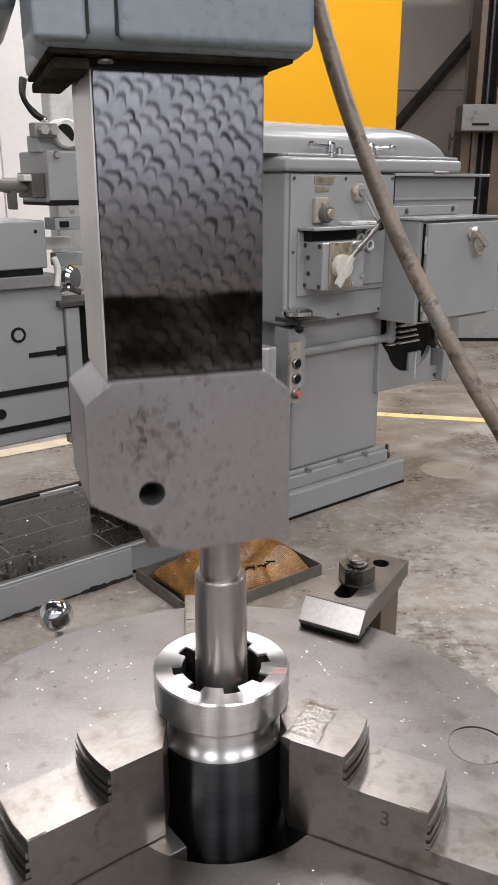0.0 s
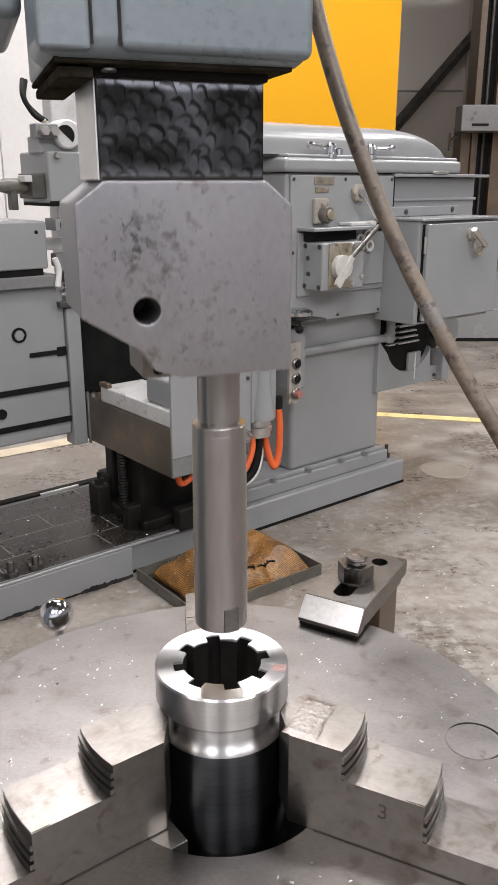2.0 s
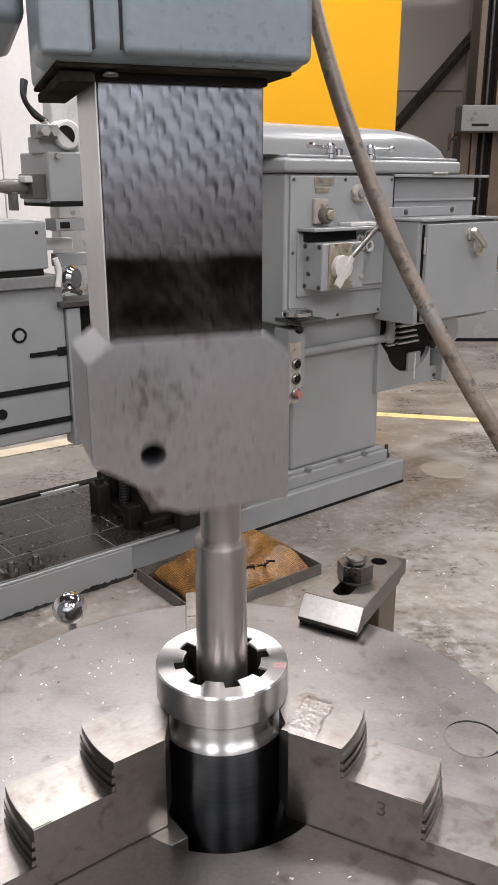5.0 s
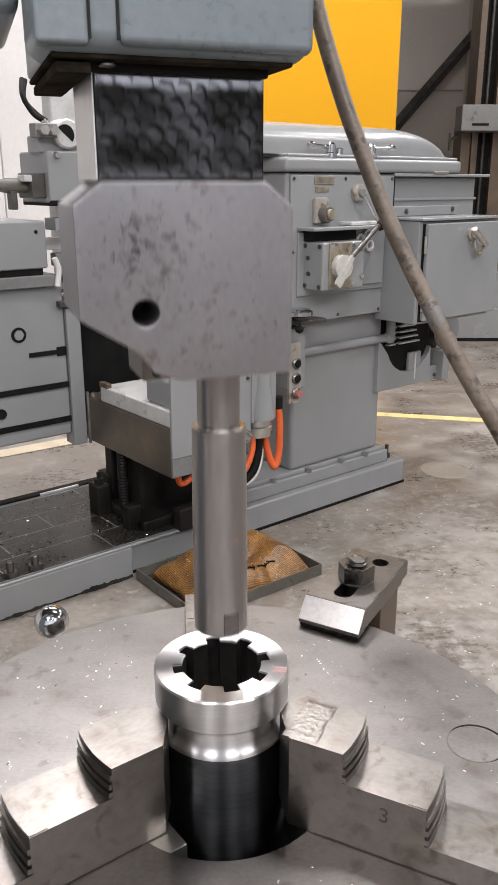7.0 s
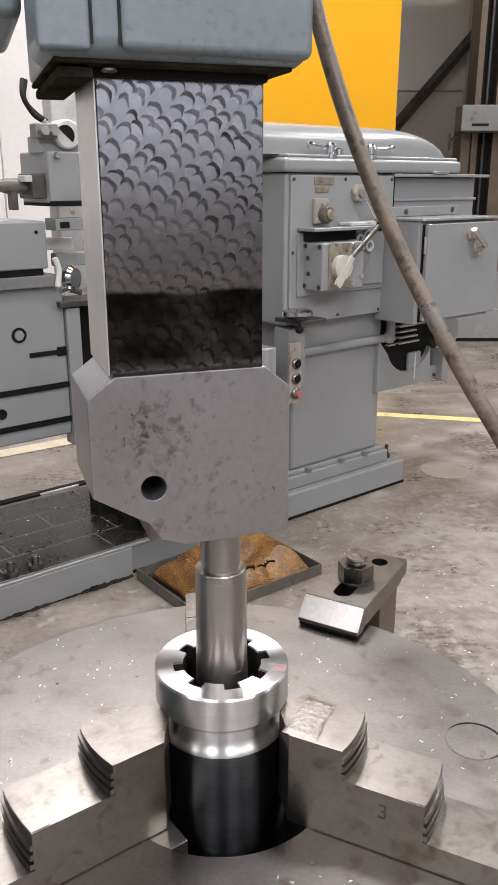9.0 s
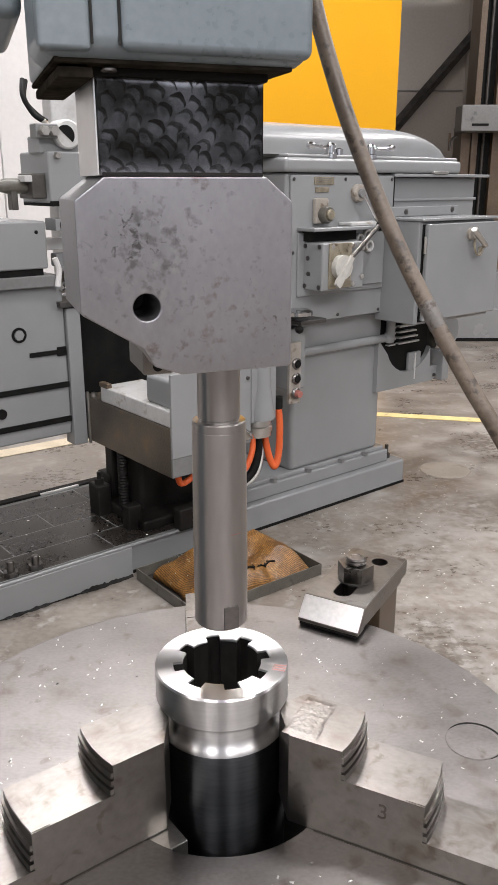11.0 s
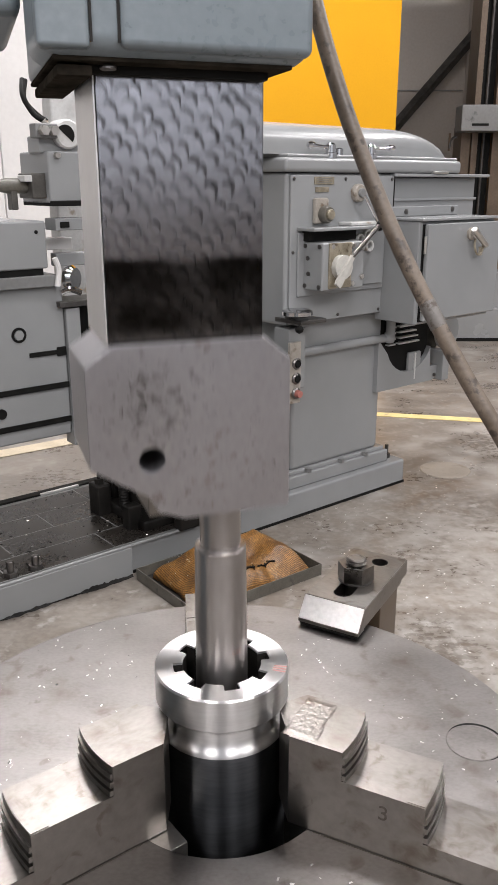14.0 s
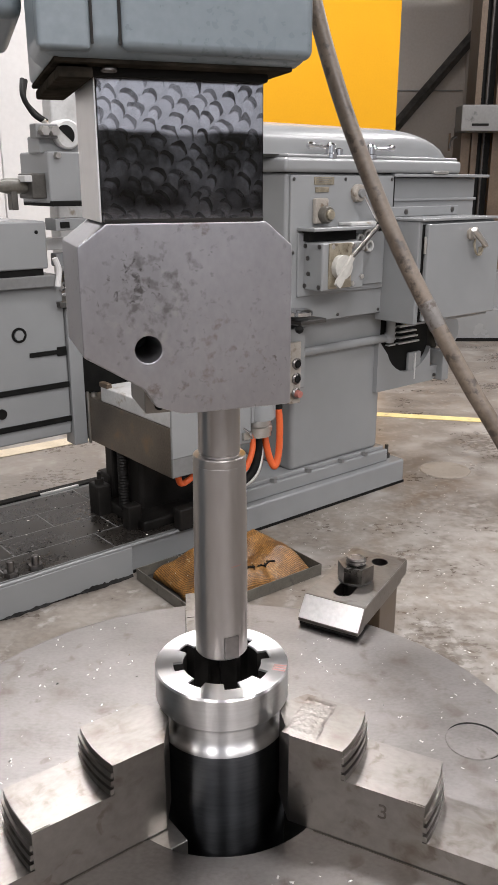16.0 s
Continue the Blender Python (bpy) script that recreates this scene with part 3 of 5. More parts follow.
turned("keyway_bore", [[(r, ZT - 0.0016) for r in bore], [(r, -0.085) for r in bore]], GRIME, bush)
for k in range(3):
    part("red_mark", box(0.037, 0.0462, -0.0005, 0.0006, ZT + 0.0001, ZT + 0.0003, 0, m=pose(0, 0, 0, 0, 0, -17 + 4 * k)), INK, bush)

# strap clamp at the chuck's rim
clamp = thing("strap_clamp", pose(0.076, 0.690, CZ, 0, 0, 60.5 - 90), "steel strap clamp bolted over the chuck's rim", "clamp")
half = 0.0315
slot_ring = [(0.0095 * math.cos(a), 0.048 + (0.012 if math.sin(a) > 0 else -0.012) + 0.0095 * math.sin(a)) for a in (2 * math.pi * i / 24 for i in range(24))]
hole_ring = [(0.008 + 0.0088 * math.cos(2 * math.pi * i / 24), 0.117 + 0.0088 * math.sin(2 * math.pi * i / 24)) for i in range(24)]
bm = pierced([(-half, 0.0150), (half, 0.0150), (half, 0.138), (-half, 0.138)], [slot_ring, hole_ring], 0.0090, 0.0270)
bmesh.ops.bevel(bm, geom=[e for e in bm.edges if e.calc_face_angle(0) > 0.6 and min(abs(v.co.x) for v in e.verts) > half - 1e-5], offset=0.0009, segments=2, affect="EDGES")
side = [(0.0, 0.0042), (0.0, 0.0075), (0.0150, 0.0270), (0.0150, 0.0042)]
prism([(y, z) for y, z in side], -half, half, 0.0, bm, Matrix(((0, 0, 1, 0), (1, 0, 0, 0), (0, 1, 0, 0), (0, 0, 0, 1))))
box(-half + 0.001, half - 0.001, 0.0150, 0.125, 0.0042, 0.0092, 0.0005, 1, bm)
part("strap", bm, STEEL_JAW, clamp, smooth=18)
# black plate that darkens the slot as deep shade would
part("slot_shade_floor", box(-0.011, 0.02, 0.025, 0.128, 0.0092, 0.0096, 0), BLACK, clamp)
part("nose_face", box(-half + 0.0002, half - 0.0002, 0.0004, 0.0242, 0.0, 0.0008, 0.0002, m=pose(0, 0, 0.0074, 52.4, 0, 0)), WORN, clamp, smooth=0)
nut = part("nut", hexagon(0.0185, 0.0288, 0.0455), DARK_NUT, clamp, "dark hexagon nut")
nut.matrix_basis = pose(0, 0.068, 0, 0, 0, 12)
stud = part("stud", lathe([(0.0105, -0.1), (0.0105, 0.0455)] + [(0.0095 + 0.0010 * (i % 2), 0.0455 + 0.0009 * i) for i in range(5)] + [(0.0100, 0.0505), (0.0085, 0.0520), (0.0060, 0.0522), (0.0055, 0.0516), (0, 0.0516)], 24), STEEL_JAW, clamp)
stud.location = (0, 0.068, 0)
part("washer", lathe([(0.0, 0.0271), (0.0175, 0.0271), (0.0175, 0.0288), (0, 0.0288)], 32, m=pose(0, 0.068, 0)), STEEL_DARK, clamp)
part("packing_block", box(0.0, 0.026, 0.075, 0.128, -0.117, 0.0035, 0.002), RUST, clamp)
part("nose_pad", box(-0.0305, 0.0305, 0.001, 0.02, 0.0003, 0.0041, 0.0008), BLACK, clamp)

# crank ball behind the chuck
crank = thing("crank_ball", pose(-0.201, 0.754, 0.969), "polished chrome ball of a crank handle", "crank handle")
bm = bmesh.new()
bmesh.ops.create_uvsphere(bm, u_segments=40, v_segments=24, radius=0.0178)
part("ball", bm, CHROME, crank, smooth=180)
part("stem", cyl(0.005, (0, 0.004, -0.015), (0.0, 0.03, -0.10), 16), CHROME, crank)

# ---------------------------------------------------------------- slotting machine: head and ram
YAW = 19
head = thing("slotting_machine", pose(AX, AY, 0, 0, 0, YAW), "blue-grey painted cast slotting machine head", "slotting machine")
part("housing", box(-0.1035, 0.0300, -0.071, -0.012, 1.4545, 1.80, 0.010, 4), HEAD_BLUE, head)
part("rear_housing", box(-0.0965, 0.0270, -0.013, 0.062, 1.4550, 1.80, 0.004, 3), HEAD_BLUE, head)
part("front_cover", box(-0.0660, 0.0285, -0.0745, -0.0650, 1.4575, 1.80, 0.0045, 4), HEAD_BLUE, head)
part("edge_cover", box(-0.1032, -0.0795, -0.0728, -0.0600, 1.4570, 1.80, 0.0025, 3), HEAD_BLUE, head)
part("guide_plate", box(-0.0960, 0.0215, -0.0640, 0.0560, 1.4530, 1.4555, 0.001), GUIDE, head)
part("guide_strip", box(-0.0940, -0.0775, -0.0600, 0.0540, 1.4470, 1.4520, 0.001), GUIDE, head)
part("wiper", box(-0.0775, 0.0130, -0.0520, -0.0462, 1.4490, 1.4535, 0.001), BLACK, head)
part("screw", cyl(0.0040, (-0.0700, -0.0590, 1.4500), (-0.0700, -0.0590, 1.4520), 16, 0.0006), STEEL_DULL, head)
for x in (-0.0792, -0.0664):
    part("seam", box(x - 0.0006, x + 0.0006, -0.0722, -0.0706, 1.4600, 1.80, 0), GRIME, head)
part("arm", box(-0.62, -0.1034, -0.01, 0.12, 1.479, 1.80, 0.006, 3), HEAD_BLUE, head)
part("column", box(-1.05, -0.60, -0.10, 0.35, 0.0, 2.3, 0.03, 4), HEAD_BLUE, head)

ram = thing("slotter_ram", pose(AX, AY, 0, 0, 0, YAW), "scraped steel ram carrying a tool block and bar", "machine ram")
part("slide", box(-0.0745, 0.0132, -0.045, 0.0220, 1.2965, 1.60, 0.0012), SCRAPED, ram, "hand-scraped bright steel slide with half-moon marks")
# thin pale skin that paints the bright reflection on the slide's left side
part("side_sheen_strip", box(-0.0756, -0.0746, -0.0440, 0.0210, 1.2968, 1.60, 0.0003), STEEL_BRIGHT, ram)
part("oil_seam", box(-0.0735, 0.0128, -0.0457, -0.0449, 1.2966, 1.2984, 0.0002), GRIME, ram)
outline = [(-0.0726, 1.2965), (0.0146, 1.2965), (0.0305, 1.2832), (0.0309, 1.1925), (0.0290, 1.1915), (-0.0345, 1.1910), (-0.0500, 1.1965), (-0.0560, 1.2070), (-0.0885, 1.2270), (-0.0885, 1.2848)]
bm = bmesh.new()
loops = []
hole_ring = [(-0.0532 + 0.0073 * math.cos(2 * math.pi * i / 32), 1.2294 + 0.0073 * math.sin(2 * math.pi * i / 32)) for i in range(32)]
for y in (-0.0452, 0.0210):
    edges = []
    pair = []
    for ring in (outline, hole_ring):
        vs = [bm.verts.new((x, y, z)) for x, z in ring]
        edges += [bm.edges.new((vs[k], vs[(k + 1) % len(vs)])) for k in range(len(vs))]
        pair.append(vs)
    bmesh.ops.triangle_fill(bm, use_beauty=True, edges=edges)
    loops.append(pair)
for p, q in zip(*loops):
    for k in range(len(p)):
        bm.faces.new((p[k], p[(k + 1) % len(p)], q[(k + 1) % len(p)], q[k]))
bmesh.ops.recalc_face_normals(bm, faces=bm.faces)
bmesh.ops.bevel(bm, geom=[e for e in bm.edges if len(e.link_faces) == 2 and e.calc_face_angle(0) > 0.4], offset=0.0012, segments=2, affect="EDGES", profile=0.5)
block = part("tool_block", bm, HOLDER, ram, "grey steel tool block with chamfered corners", smooth=25)
part("clamp_plate", box(-0.0470, 0.0290, 0.0212, 0.0425, 1.1875, 1.2962, 0.003), HOLDER, ram)
part("clamp_lug", box(-0.0535, -0.0360, -0.030, 0.012, 1.1885, 1.2060, 0.0015), STEEL_JAW, ram)
part("lug_socket", cyl(0.0030, (-0.0450, -0.0296, 1.1935), (-0.0450, -0.0303, 1.1935), 18), BLACK, ram)
# near-black and set back, its colour gives the hole its deep shade
part("pin", cyl(0.0072, (-0.0532, -0.0050, 1.2294), (-0.0532, 0.0205, 1.2294), 28, 0.0005), GRIME, block)
part("tool_bar", lathe([(0.0136, 1.21), (0.0136, 1.1518), (0.0131, 1.1512), (0.0131, 1.1500), (0.0167, 1.1498), (0.0172, 1.1492), (0.0173, 1.1445), (0.0171, 1.1440), (0.0173, 1.1435), (0.0181, 1.07), (0.0181, 1.0075), (0.0170, 1.0062), (0, 1.0062)], 56), STEEL_BAR, ram, "round steel tool bar")
part("cutter", box(-0.0035, 0.0070, -0.0188, -0.010, 1.0075, 1.0245, 0.0008), STEEL_DULL, ram)
bm = bmesh.new()
last = None
for i in range(9):
    a = radians(-84 + 3 * i)
    v = [bm.verts.new((0.01822 * math.cos(a), 0.01822 * math.sin(a), z)) for z in (1.0758, 1.0765)]
    if last:
        bm.faces.new((last[0], v[0], v[1], last[1]))
    last = v
part("red_mark", bm, INK, ram)

# hose beside the head
hose = thing("hose", pose(0, 0, 0), "grimy brown rubber cable hanging beside the machine", "cable")
part("sheath", tube([(0.03, 0.66, 1.60), (0.0442, 0.6152, 1.518), (0.0620, 0.5956, 1.4567), (0.0800, 0.5803, 1.4091), (0.1006, 0.5653, 1.3615), (0.1250, 0.5503, 1.3139), (0.1497, 0.5365, 1.27), (0.1744, 0.5242, 1.2302), (0.24, 0.50, 1.12), (0.34, 0.55, 0.9), (0.4, 0.6, 0.02)], 0.0057, 16), RUBBER, hose)
part("tape_wrap", tube([(0.1205, 0.5531, 1.3226), (0.1250, 0.5503, 1.3139), (0.1290, 0.5479, 1.3063)], 0.00595, 16), TAPE, hose, "worn grey tape wrapped round the cable")

# ---------------------------------------------------------------- milling machine behind
mill = thing("milling_machine", pose(0.760, 3.732, 0, 0, 0, 39.3), "grey enamelled horizontal milling machine on a low base", "milling machine")


def mp(name, material, x0, x1, y0, y1, z0, z1, r=0.006, parent=None, label="", seg=3):
    return part(name, box(x0, x1, y0, y1, z0, z1, r, seg), material, parent or mill, label)


def knob(name, material, x, y, z, r, d, parent=None, n=24):
    """A round piece on a front face, standing d proud."""
    return part(name, lathe([(r, 0), (r, d * 0.7), (r * 0.85, d), (0, d)], n, m=pose(x, y, z, 90)), material, parent or mill)


def screw(x, y, z, r=0.006, parent=None):
    return part("screw", lathe([(r, 0), (r, 0.003), (r * 0.7, 0.005), (0, 0.005)], 10, m=pose(x, y, z, 90)), STEEL_DARK, parent or mill)


# base and floor pan
mp("base", GREY, -1.557, 0, 0, 0.70, 0.0, 0.118, 0.010)
pan = mp("floor_pan", GREY, -2.9, -1.5575, -0.022, 0.70, 0.0, 0.118, 0.006)
mp("pan_lip", GREY, -2.9, -1.10, -0.021, -0.009, 0.117, 0.127, 0.003)
part("oil_gap", box(-2.9, 0, -0.004, 0.01, -0.001, 0.012, 0.002), BLACK, mill)
seam = random.Random(21)
for x0, x1, y in ((-2.45, -1.5575, -0.022), (-1.5575, 0.0, 0.0)):
    bm = bmesh.new()
    last = None
    for i in range(int((x1 - x0) / 0.008) + 1):
        x = x0 + 0.008 * i
        grime = max(0.15, 0.7 + 1.5 * noise.noise((x * 5, 0.3, 0)) + 0.8 * noise.noise((x * 31, 4.1, 0)))
        if x0 > -2:
            grime *= 0.5
        v = [bm.verts.new((x, y - 0.010 * grime, 0.0006)), bm.verts.new((x, y - 0.004, 0.004)), bm.verts.new((x, y - 0.0008, 0.003 + 0.009 * grime * seam.uniform(0.4, 1)))]
        if last:
            bm.faces.new((last[0], v[0], v[1], last[1]))
            bm.faces.new((last[1], v[1], v[2], last[2]))
        last = v
    part("oil_crust", bm, GRIME, mill, smooth=0)
mp("pan_bottom", GREY_DARK, -2.88, -0.99, 0.004, 0.655, 0.1182, 0.1243, 0)
mp("pan_back_edge", BLACK, -2.9, -0.99, 0.655, 0.698, 0.117, 0.132, 0.004)
mp("edge_strip", SLAT, -1.60, -1.42, 0.648, 0.662, 0.1245, 0.134, 0.002)
mp("foot_flange", GREY, -1.02, -0.086, 0.035, 0.66, 0.118, 0.178, 0.008)
mp("foot_step", GREY, -1.0, -0.10, 0.05, 0.64, 0.176, 0.196, 0.006)
for x in (-0.811, -0.607, -0.401, -0.243):
    part("foot_bolt", hexagon(0.016, 0.178, 0.196, m=pose(x, 0.043, 0)), GREY_DARK, mill)
part("anchor_stud", cyl(0.009, (-0.050, 0.075, 0.115), (-0.050, 0.075, 0.185), 12, 0.002), STEEL_DARK, mill)
part("anchor_nut", hexagon(0.018, 0.118, 0.140, m=pose(-0.050, 0.075, 0)), STEEL_DARK, mill)
for x, h in ((-2.006, 0.180), (-1.916, 0.175)):
    part("anchor_stud", cyl(0.013, (x, 0.03, 0.115), (x, 0.03, h), 14, 0.003), STEEL_DULL, mill)
    part("anchor_nut", hexagon(0.026, 0.1195, 0.142, m=pose(x, 0.03, 0, 0, 0, x * 300)), STEEL_DULL, mill)

# column
mp("column", GREY, -0.70, -0.135, 0.06, 0.62, 0.19, 0.86, 0.025)
part("rail", cyl(0.019, (-0.68, 0.045, 0.722), (-0.12, 0.045, 0.722), 20, 0.003), GREY, mill)
# black strip painting the shadow under the upper body's overhang
mp("column_shade_line", BLACK, -0.72, -0.14, 0.052, 0.06, 0.845, 0.858, 0.002)
mp("upper_body", GREY, -0.792, -0.165, 0.010, 0.60, 0.85, 1.439, 0.014)
front = mp("front_panel", GREY, -0.776, -0.184, -0.002, 0.0105, 0.856, 1.430, 0.004)
for x, z in ((-0.762, 1.416), (-0.48, 1.416), (-0.33, 1.416), (-0.20, 1.416), (-0.762, 0.872), (-0.5, 0.872), (-0.25, 0.872), (-0.762, 1.14), (-0.2, 0.99)):
    screw(x, -0.002, z, 0.007, front)
mp("panel_gap", BLACK, -0.1825, -0.174, 0.002, 0.0098, 0.860, 1.428, 0.0)
mp("lower_panel", GREY, -0.742, -0.238, -0.012, -0.0015, 0.965, 1.215, 0.004)
mp("ledge", GREY, -0.742, -0.372, -0.10, 0.0, 1.222, 1.236, 0.004)
# black block painted in for the shade beneath the ledge
mp("ledge_recess_shade", BLACK, -0.715, -0.45, -0.045, -0.003, 1.182, 1.2215, 0.002)
mp("rear_body", GREY, -0.19, 0.432, 0.03, 0.55, 1.22, 1.425, 0.01)
mp("rear_rib", GREY, -0.19, 0.436, 0.022, 0.031, 1.325, 1.337, 0.003)
bar = mp("rear_bracket", GREY, -0.235, 0.235, -0.03, 0.031, 1.262, 1.305, 0.005)
screw(-0.13, -0.03, 1.283, 0.012, bar)
screw(0.19, -0.03, 1.288, 0.012, bar)
mp("top_slab", GREY, -0.812, 0.262, -0.012, 0.58, 1.440, 1.495, 0.016)
mp("top_lip", GREY, -0.79, 0.25, 0.005, 0.57, 1.494, 1.508, 0.006)
mp("shelf", GREY, -0.19, 0.481, -0.012, 0.55, 1.426, 1.439, 0.003)
mp("shelf_clip", STEEL, 0.06, 0.16, -0.02, 0.0, 1.4392, 1.449, 0.002)

# domed overarm cover with a tapering end
bm = bmesh.new()
sections = []
for i in range(33):
    x = -1.12 + i * (0.31 + 1.12) / 32
    s = max(0.0, (x + 0.12) / 0.43)
    h = 0.125 * math.sqrt(max(0.0, 1 - s ** 2.6)) + 0.001
    ring = []
    for k in range(25):
        a = math.pi * k / 24
        cx, sx = math.cos(a), math.sin(a)
        ring.append(bm.verts.new((x, 0.29 - 0.235 * (1 - 0.25 * s) * math.copysign(abs(cx) ** 0.55, cx), 1.506 + h * sx ** 0.6)))
    sections.append(ring)
for p, q in zip(sections, sections[1:]):
    for k in range(24):
        bm.faces.new((p[k], p[k + 1], q[k + 1], q[k]))
bm.faces.new(sections[0])
bm.faces.new(sections[-1])
part("overarm_cover", bm, GREY, mill, smooth=60)

# clamping levers on the slab
for x, d in ((-0.548, -1), (-0.316, 1)):
    lev = part("clamp_lever", lathe([(0.026, 1.495), (0.026, 1.512), (0.02, 1.515), (0.02, 1.545), (0.012, 1.552), (0, 1.552)], 20, m=pose(x, 0.02, 0)), CHROME, mill, "chromed clamping lever")
    part("arm", cyl(0.008, (x, 0.02, 1.534), (x + d * 0.115, 0.01, 1.539), 12, 0.001, r2=0.006), CHROME, lev)
    part("grip", lathe([(0, -0.018), (0.012, -0.012), (0.014, 0.004), (0.009, 0.018), (0, 0.021)], 16, m=pose(x + d * 0.115, 0.01, 1.54, 0, 90 * d, 0)), CHROME, lev)
    part("boss", lathe([(0.018, 1.495), (0.018, 1.53), (0.012, 1.534), (0, 1.534)], 18, m=pose(x - d * 0.055, 0.03, 0)), CHROME, lev)

# controls on the front panel
part("name_plate", box(-0.655, -0.548, -0.006, -0.001, 1.395, 1.424, 0.001), BRASS, mill, "worn beige name plate")
for k in range(3):
    part("plate_text", box(-0.645, -0.56 - 0.02 * (k == 1), -0.0068, -0.0058, 1.4165 - k * 0.008, 1.4185 - k * 0.008, 0), GREY_DARK, mill)
part("small_plate", box(-0.648, -0.575, -0.006, -0.001, 1.366, 1.386, 0.001), BRASS, mill)
part("socket", box(-0.662, -0.588, -0.022, 0.0, 1.246, 1.345, 0.008), PAD, mill, "beige socket housing")
knob("socket_cap", QUILL, -0.614, -0.022, 1.282, 0.034, 0.03)
knob("socket_pin", BRASS, -0.614, -0.052, 1.282, 0.02, 0.014)
hub = knob("selector_hub", PAD, -0.412, -0.002, 1.362, 0.036, 0.025)
knob("selector_cap", GREY_DARK, -0.412, -0.027, 1.362, 0.018, 0.012, hub)
part("selector_lever", cyl(0.007, (-0.405, -0.04, 1.352), (-0.325, -0.055, 1.235), 10), CHROME, hub)
part("lever_ball", lathe([(0, -0.02), (0.015, -0.013), (0.019, 0), (0.015, 0.013), (0, 0.02)], 18, m=pose(-0.322, -0.056, 1.228)), BLACK, hub)
plate = mp("selector_plate", GREY, -0.470, -0.252, -0.022, -0.011, 0.988, 1.252, 0.005)
for x, z in ((-0.418, 1.178), (-0.360, 1.150), (-0.372, 1.196)):
    k = part("dial_ring", lathe([(0.014, 0), (0.014, 0.018), (0.017, 0.021), (0.021, 0.021), (0.024, 0.018), (0.024, 0)], 28, m=pose(x, -0.022, z, 90), caps=False), SLAT, plate)
    knob("dial_face", GREY_DARK, x, -0.022, z, 0.0139, 0.008, k)
mp("shelf_plate", SLAT, -0.513, -0.363, -0.075, -0.003, 1.2365, 1.250, 0.003)
ctl = mp("control_box", GREY, -0.71, -0.475, -0.118, 0.004, 0.994, 1.180, 0.008)
for y, z in ((-0.100, 1.165), (-0.100, 1.010), (-0.02, 1.165), (-0.02, 1.010), (-0.035, 1.118), (-0.040, 1.058)):
    part("screw", lathe([(0.009, 0), (0.009, 0.004), (0, 0.004)], 12, m=pose(-0.710, y, z, 0, -90, 0)), STEEL_DARK, ctl)
part("dial_plate", box(-0.680, -0.555, -0.125, -0.117, 1.003, 1.178, 0.003), BRASS, ctl, "worn beige dial plate")
handle = part("selector_handle", prism([(0.047 * math.cos(radians(a)), 0.047 * math.sin(radians(a))) for a in range(0, 360, 18)], 0, 0.026, 0.005, m=pose(-0.622, -0.125, 1.086, 90)), IVORY, ctl, "white plastic selector handle")
part("pointer", prism([(0.042, 0.036), (0.030, 0.047), (-0.048, -0.046), (-0.055, -0.062), (-0.034, -0.078), (-0.022, -0.066)], 0.0, 0.014, 0.003, m=pose(-0.622, -0.151, 1.086, 90)), IVORY, handle)
part("lever", cyl(0.0095, (-0.590, -0.158, 1.124), (-0.405, -0.126, 1.238), 14, 0.002), DARK_NUT, handle)
part("lever_knob", lathe([(0, -0.018), (0.012, -0.01), (0.014, 0.003), (0, 0.02)], 14, m=pose(-0.400, -0.125, 1.243)), BLACK, handle)
for x, z in ((-0.545, 1.165), (-0.545, 1.015), (-0.66, 1.165), (-0.49, 1.04), (-0.49, 1.155)):
    knob("bolt", STEEL, x, -0.118, z, 0.011, 0.008, ctl, 8)

# switch cabinet with door, latch and key ring
cab = mp("switch_cabinet", GREY, -0.236, 0.287, -0.195, 0.03, 0.822, 1.250, 0.006)
mp("cabinet_lid", GREY, -0.240, 0.292, -0.215, 0.03, 1.2505, 1.262, 0.003, cab)
mp("door_gap", BLACK, -0.214, 0.288, -0.2005, -0.1945, 0.834, 1.238, 0, cab)
door = mp("cabinet_door", GREY, -0.208, 0.300, -0.222, -0.200, 0.838, 1.240, 0.006, cab)
part("latch", lathe([(0.026, 0), (0.026, 0.012), (0.018, 0.016), (0.018, 0.032), (0, 0.034)], 20, m=pose(0.075, -0.221, 1.192, 90)), PAD, door)
part("latch_arm", cyl(0.015, (0.052, -0.256, 1.214), (0.150, -0.258, 1.138), 14, 0.004, r2=0.012), STEEL, door, "bright metal latch grip")
part("key_ring", tube([(0.09, -0.24, 1.17), (0.08, -0.246, 1.14), (0.10, -0.248, 1.105), (0.135, -0.246, 1.115), (0.145, -0.244, 1.15)], 0.005, 8), BRASS, door)
part("key", box(0.112, 0.140, -0.247, -0.243, 1.098, 1.136, 0.002), BRASS, door)
part("hinge", cyl(0.006, (-0.214, -0.214, 1.12), (-0.214, -0.214, 1.19), 10), STEEL, door)
part("hinge", cyl(0.006, (-0.214, -0.214, 0.88), (-0.214, -0.214, 0.95), 10), STEEL, door)

# motor and its bracket below the cabinet
arc = [(-0.19, 0.475), (0.21, 0.475), (0.245, 0.49), (0.245, 0.545), (0.19, 0.548)]
arc += [(0.03 + 0.165 * math.cos(a), 0.70 + 0.155 * math.sin(a)) for a in (radians(-20 - 140 * i / 12) for i in range(13))] + [(-0.19, 0.72)]
bracket = part("motor_bracket", prism(arc, -0.06, -0.035, 0.003, m=Matrix.Rotation(radians(90), 4, "X")), GREY, mill)
screw(0.225, 0.034, 0.50, 0.01, bracket)
motor = part("motor", lathe([(0.0, 0), (0.13, 0), (0.145, 0.02), (0.145, 0.36), (0.13, 0.39), (0.05, 0.40), (0, 0.40)], 40, m=pose(-0.05, 0.22, 0.70, 0, 90, 0)), GRIME, mill)
